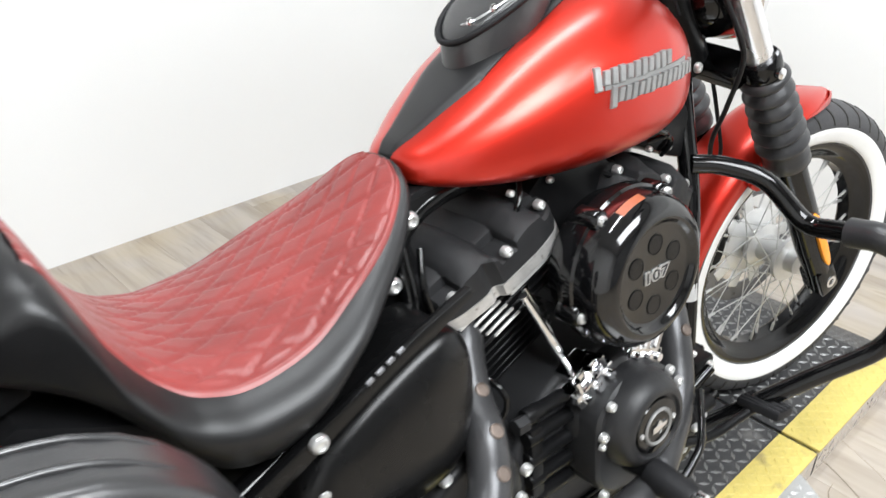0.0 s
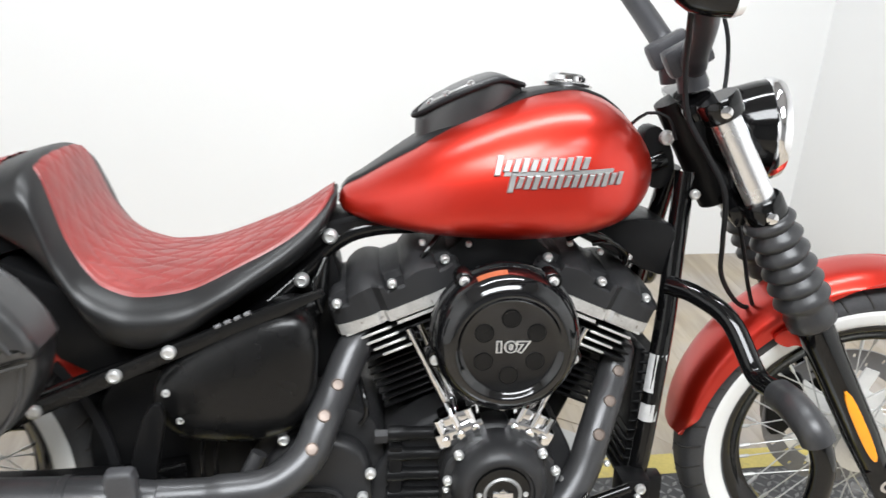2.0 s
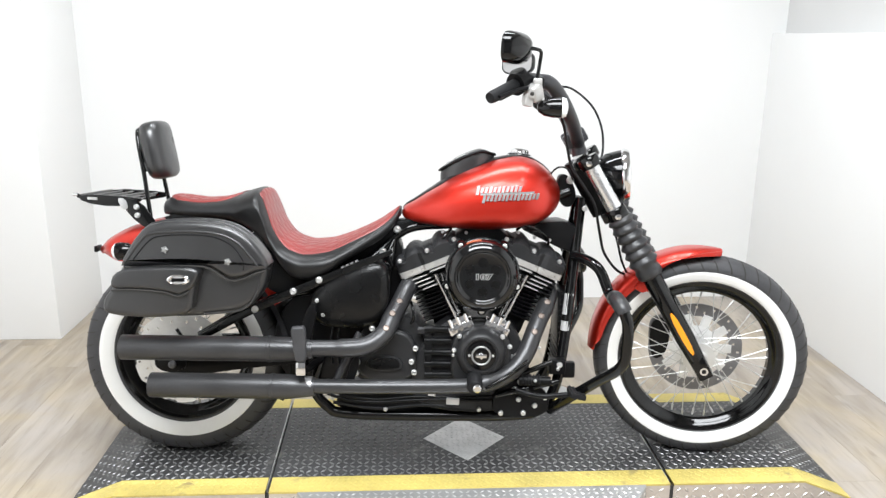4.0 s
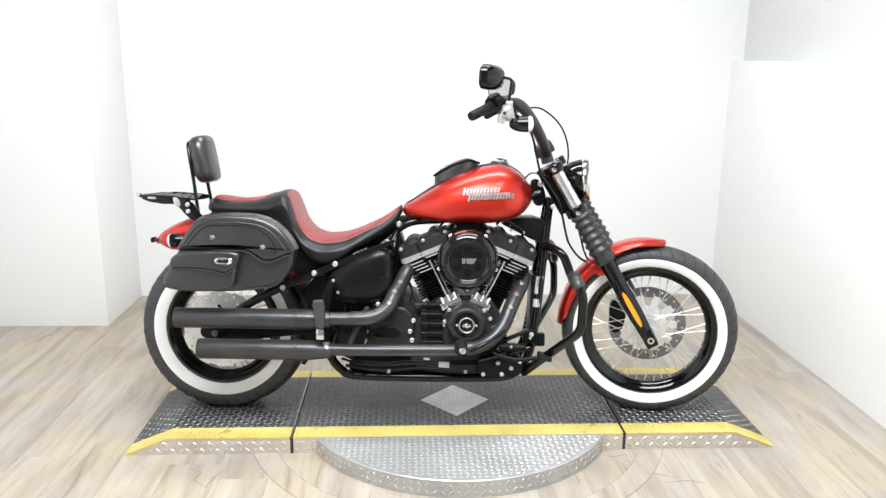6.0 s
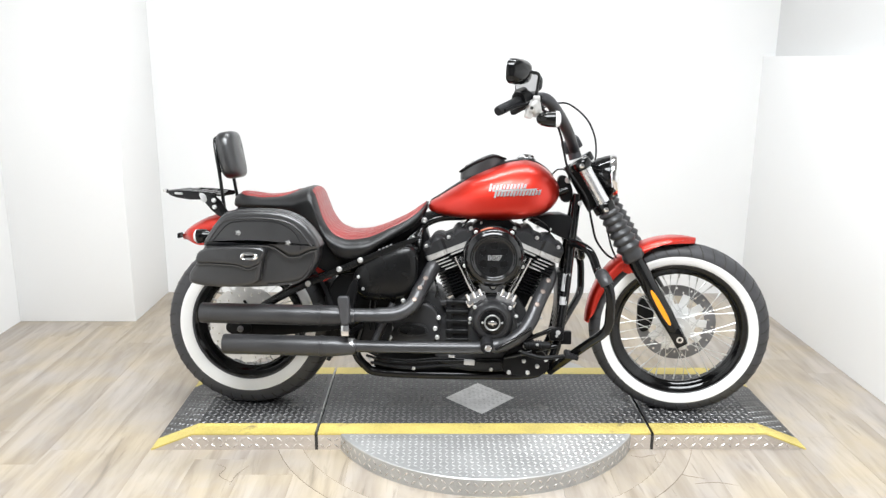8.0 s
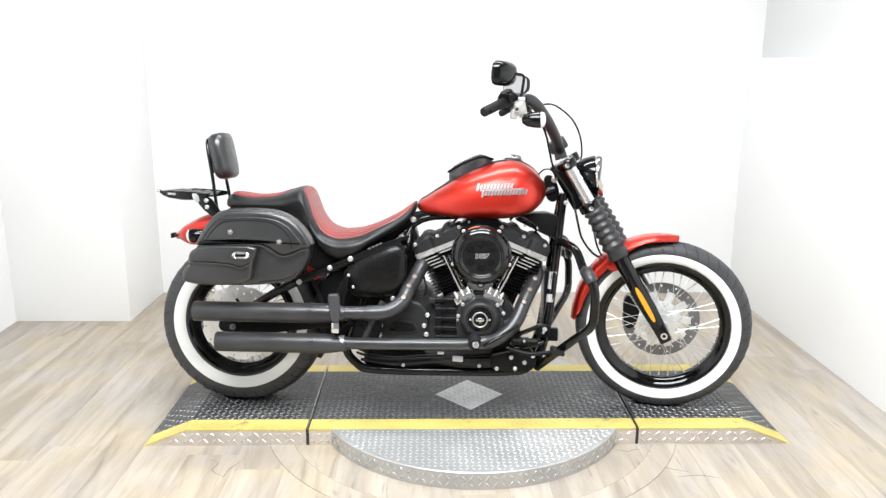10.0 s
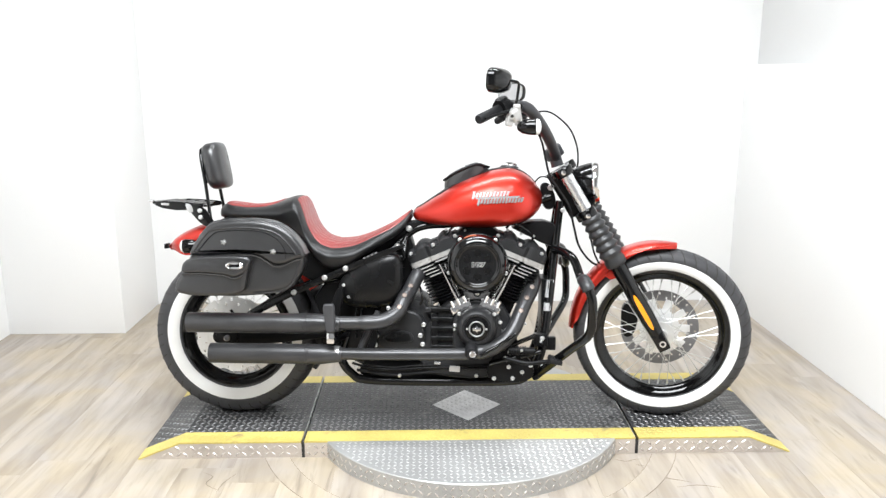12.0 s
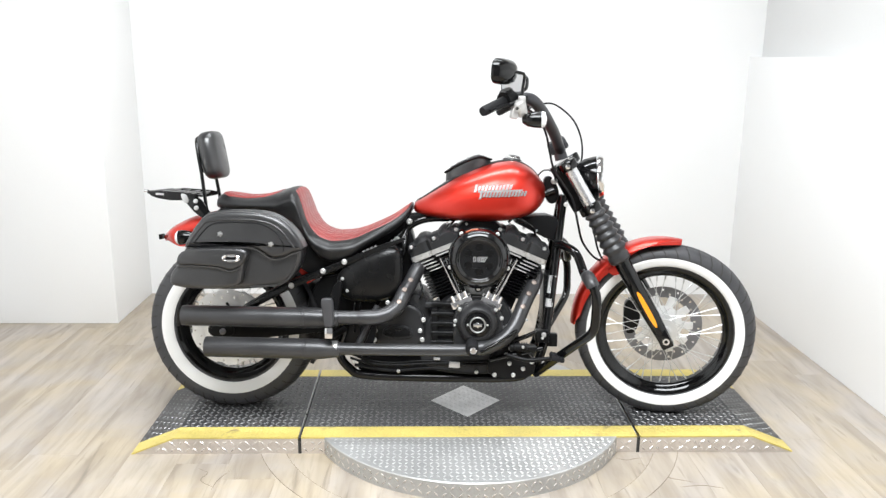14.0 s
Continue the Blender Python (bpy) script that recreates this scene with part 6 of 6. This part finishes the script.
BAR = straight((1.205, -0.055, 0.998), (1.192, -0.095, 1.022), (1.160, -0.190, 1.070), (1.116, -0.275, 1.126), (1.078, -0.325, 1.160), (1.036, -0.352, 1.166), (0.985, -0.383, 1.153), (0.922, -0.446, 1.119))
line = [Vector((p.x, -p.y, p.z)) for p in BAR[::-1]] + BAR
bm = bmesh.new()
tube(bm, line, lambda t: 0.0122 + 0.0080 * min(1, max(0, (min(t, 1 - t) - 0.10) / 0.06)), 18)
bar = bp("handlebar", bm, BAR_GREY, None, "satin black handlebar", 50, BAR_TURN)
for s in (1, -1):
    flip = Matrix() if s > 0 else MIRROR

    def side_part(name, bm, mat, parent, label, smooth=45):
        bm.transform(flip)
        return bp(name, bm, mat, parent, label, smooth, BAR_TURN)
    a, b = straight((0.985, -0.383, 1.154), (0.911, -0.457, 1.113))
    bm = bmesh.new()
    tube(bm, (a, a.lerp(b, 0.05), a.lerp(b, 0.93), b), lambda t: 0.0162 if 0.02 < t < 0.97 else 0.0145, 18, curve=False)
    side_part("grip", bm, RUBBER, bar, "black rubber grip")
    r0, r1 = straight((1.212, -0.055, 0.965), (1.196, -0.055, 1.015))
    bm = bmesh.new()
    rod(bm, r0, r1, 0.024, 0.021, 20)
    block(bm, (0.072, 0.036, 0.046), Matrix.Translation(r1) @ pose(0, 0, 0, 0, -30), 0.010)
    side_part("riser", bm, BAR_GREY, bar, "black handlebar riser")
    c = straight((1.030, -0.356, 1.160))[0]
    bm = bmesh.new()
    block(bm, (0.042, 0.050, 0.050), Matrix.Translation(c) @ pose(0, 0, -0.004, 20, 0, 40), 0.010, 3)
    rod(bm, a.lerp(b, -0.30), a.lerp(b, 0.06), 0.027, 0.030, 22)
    side_part("switch_housing", bm, SATIN, bar, "black switch and throttle housing")
    bm = bmesh.new()
    block(bm, (0.034, 0.044, 0.044), Matrix.Translation(c + Vector((0.002, -0.032, -0.026))) @ pose(0, 0, 0, 10, -24, 35), 0.009, 3)
    rod(bm, c + Vector((0.016, -0.030, -0.006)), c + Vector((0.024, -0.030, -0.046)), 0.008, seg=14)
    rod(bm, c + Vector((-0.002, -0.050, -0.028)), c + Vector((-0.002, -0.062, -0.030)), 0.010, seg=16)
    block(bm, (0.024, 0.030, 0.034), Matrix.Translation(c + Vector((-0.012, -0.036, -0.046))) @ pose(0, 0, 0, 0, 10, 20), 0.007, 2)
    block(bm, (0.024, 0.024, 0.018), Matrix.Translation(c + Vector((0.012, -0.030, 0.002))), 0.004, 2)
    bracket = side_part("lever_bracket", bm, DULL_CAST, bar, "bright lever bracket")
    bm = bmesh.new()
    rod(bm, c + Vector((-0.002, -0.060, -0.0285)), c + Vector((-0.002, -0.0635, -0.030)), 0.0055, seg=14)
    side_part("bracket_socket", bm, CUT, bracket, "dark socket hole")
    bm = bmesh.new()
    lathe(bm, [(0.002, 0.0), (0.022, 0.0), (0.024, 0.004), (0.024, 0.024), (0.020, 0.029), (0.002, 0.030)], Matrix.Translation(c + Vector((-0.034, -0.012, 0.004))) @ pose(0, 0, 0, 20, -20), 24)
    side_part("reservoir", bm, SATIN, bar, "round black fluid reservoir")
    l0, l1, l2 = straight((1.030, -0.388, 1.146), (0.990, -0.412, 1.138), (0.935, -0.462, 1.116))
    bm = bmesh.new()
    tube(bm, (l0, l1, l2), lambda t: 0.0065 - 0.002 * t, 10)
    side_part("lever", bm, SATIN, bar, "black hand lever")
    bm = bmesh.new()
    t0 = straight((1.050, -0.382, 1.094))[0]
    lathe(bm, [(0.002, -0.030), (0.012, -0.027), (0.022, -0.012), (0.0265, 0.010), (0.0275, 0.034), (0.025, 0.036)], Matrix.Translation(t0) @ pose(0.02, 0, 0, 0, 90), 24)
    sig = side_part("front_signal", bm, GLOSS, bar, "gloss black bullet turn signal")
    bm = bmesh.new()
    lathe(bm, [(0.0255, 0.034), (0.0275, 0.036), (0.024, 0.046), (0.012, 0.051), (0.001, 0.052)], Matrix.Translation(t0) @ pose(0.02, 0, 0, 0, 90), 24)
    side_part("signal_lens", bm, GLASS, sig, "clear signal lens")
    bm = bmesh.new()
    tube(bm, (t0 + Vector((0.0, 0, 0.02)), c), 0.007, 10)
    side_part("signal_stalk", bm, CHROME, sig, "bright signal stalk")
    # mirror
    mc = straight((0.987, -0.430, 1.241))[0] + (Vector((0, 0, 0)) if s > 0 else Vector((0.004, 0, -0.006)))
    mm = Matrix.Translation(mc) @ pose(0, 0, 0, 0, 4, -22 if s > 0 else -52) @ Matrix.Scale(1.02, 4)
    bm = bmesh.new()
    rings = []
    for k in range(9):
        t = k / 8
        g = (1 - t ** 2.2) ** 0.5 if t < 1 else 0.05
        g = max(g, 0.12)
        rings.append([mm @ Vector((-0.022 + 0.048 * t, 0.070 * g * math.copysign(abs(math.cos(a)) ** 0.6, math.cos(a)), 0.041 * g * math.copysign(abs(math.sin(a)) ** 0.6, math.sin(a)))) for a in (2 * math.pi * j / 32 for j in range(32))])
    loft(bm, rings)
    shell = side_part("mirror_housing", bm, GLOSS, bar, "black mirror housing", 60)
    bm = bmesh.new()
    loft(bm, [[mm @ Vector((x, 0.0645 * math.copysign(abs(math.cos(a)) ** 0.6, math.cos(a)), 0.0355 * math.copysign(abs(math.sin(a)) ** 0.6, math.sin(a)))) for a in (2 * math.pi * j / 32 for j in range(32))] for x in (-0.020, -0.0235)])
    side_part("mirror_glass", bm, MIRROR_GLASS, shell, "grey mirror glass")
    s0, s1, s2, s3 = straight((1.036, -0.392, 1.160), (1.044, -0.405, 1.225), (1.040, -0.412, 1.238), (1.005, -0.425, 1.243)) if s > 0 else straight((1.036, -0.392, 1.150), (1.040, -0.400, 1.170), (1.030, -0.410, 1.180), (1.000, -0.415, 1.190))
    bm = bmesh.new()
    tube(bm, (s0, s0.lerp(s1, 0.9), s1, s2, s3), 0.0050, 10)
    side_part("mirror_stem", bm, GLOSS, shell, "black mirror stem")

# ---- cables and hoses ----
tube_part("clutch_cable", straight((1.085, 0.30, 1.150), (1.110, 0.14, 1.165), (1.138, 0.02, 1.171), (1.190, 0.02, 1.169), (1.256, 0.02, 1.117), (1.289, 0.02, 1.051), (1.297, 0.02, 0.985), (1.287, 0.0, 0.925), (1.300, -0.02, 0.84), (1.323, -0.03, 0.759), (1.345, -0.03, 0.69), (1.361, -0.03, 0.631), (1.39, -0.01, 0.585), (1.43, 0.0, 0.575)), 0.0036, RUBBER, "black control cable", bar, 8, BAR_TURN)
tube_part("brake_hose", straight((1.050, -0.352, 1.135), (1.105, -0.27, 1.105), (1.140, -0.19, 1.050), (1.158, -0.150, 0.990), (1.176, -0.135, 0.930), (1.215, -0.135, 0.871), (1.249, -0.130, 0.816), (1.275, -0.090, 0.730), (1.300, -0.050, 0.66), (1.350, -0.020, 0.600), (1.40, 0.0, 0.580)), 0.0042, RUBBER, "black brake hose", bar, 8, BAR_TURN)
tube_part("neck_wire", [(1.130, -0.02, 0.905), (1.150, -0.035, 0.925), (1.180, -0.045, 0.920), (1.195, -0.05, 0.885)], 0.0028, RUBBER, "thin black wire", neck, 8)
for pts in ([(1.02, -0.10, 0.735), (1.04, -0.12, 0.752), (1.075, -0.12, 0.742), (1.105, -0.10, 0.720), (1.115, -0.08, 0.70)], [(1.06, -0.10, 0.728), (1.085, -0.115, 0.735), (1.115, -0.10, 0.712), (1.12, -0.08, 0.69)], [(0.82, -0.08, 0.735), (0.80, -0.10, 0.715), (0.785, -0.10, 0.69)], [(0.645, -0.09, 0.70), (0.63, -0.11, 0.66), (0.64, -0.11, 0.62)], [(0.69, -0.08, 0.52), (0.705, -0.15, 0.50), (0.71, -0.155, 0.47), (0.70, -0.15, 0.45)], [(0.46, -0.13, 0.43), (0.455, -0.14, 0.38), (0.46, -0.14, 0.32)], [(0.48, -0.13, 0.43), (0.475, -0.14, 0.38), (0.48, -0.14, 0.32)]):
    tube_part("engine_hose", pts, 0.0044, GLOSS, "black rubber hose", crankcase, 8)
tube_part("lower_cable", [(0.46, -0.139, 0.195), (0.60, -0.141, 0.178), (0.75, -0.141, 0.190), (0.90, -0.140, 0.175), (1.02, -0.138, 0.20)], 0.006, RUBBER, "black cable along the frame rail", frame_part, 8)
bm = bmesh.new()
slab(bm, rounded([(0.74, 0.755), (1.10, 0.755), (1.12, 0.79), (0.74, 0.79)], 1), -0.035, 0.035, 0.004)
slab(bm, rounded([(0.84, 0.60), (0.99, 0.60), (1.01, 0.74), (0.82, 0.74)], 1), -0.085, 0.085, 0.01)
bp("throttle_body", bm, SATIN, crankcase, "black intake body between the cylinders")
tube_part("rear_brake_line", [(0.10, -0.135, 0.35), (0.03, -0.14, 0.36), (-0.02, -0.135, 0.42)], 0.005, RUBBER, "", frame_part, 8)
bm = bmesh.new()
slab(bm, rounded([(0.05, 0.33), (0.16, 0.33), (0.16, 0.29), (0.05, 0.29)], 2), -0.150, -0.085, 0.006)
bp("rear_caliper", bm, SATIN, frame_part, "black rear brake caliper")
bm = bmesh.new()
slab(bm, rounded([(-0.085, 0.292), (0.04, 0.278), (0.17, 0.300), (0.40, 0.325), (0.40, 0.372), (0.16, 0.358), (0.03, 0.366), (-0.085, 0.348)], 2), -0.158, -0.112, 0.008)
slab(bm, rounded([(-0.070, 0.300), (0.015, 0.296), (0.015, 0.342), (-0.070, 0.340)], 2), -0.166, -0.156, 0.003)
bp("swingarm", bm, SATIN, frame_part, "black swingarm end with axle adjuster")
bolts("axle_nut", [(RWX, -0.166, RWZ)], 0.0115, 0.014, ROTOR, frame_part, "dull steel rear axle nut")
bm = bmesh.new()
slab(bm, rounded([(1.475, 0.415), (1.53, 0.43), (1.545, 0.37), (1.530, 0.29), (1.49, 0.275), (1.475, 0.33)], 2), 0.058, 0.105, 0.008)
bp("front_caliper", bm, SATIN, front_rim, "black front brake caliper", 38, True)


# ---- floor planks ----
def floor_planks(width=0.185, length=1.22, gap=0.0004):
    bm = bmesh.new()
    block(bm, (width - gap, length - gap, 0.008), pose(0, 0, -0.004), 0.0003, 1)
    first = None
    x = XL - 0.1
    while x < XR + 0.5:
        y = YF - random.uniform(0.1, 1.1)
        while y < YB + 0.1:
            m = pose(x + width / 2, y + length / 2, FZ)
            if first is None:
                first = part("plank", bm, WOOD, floor, smooth=0)
                first.matrix_basis = m
            else:
                again(first, m, floor)
            y += length
        x += width


floor_planks()
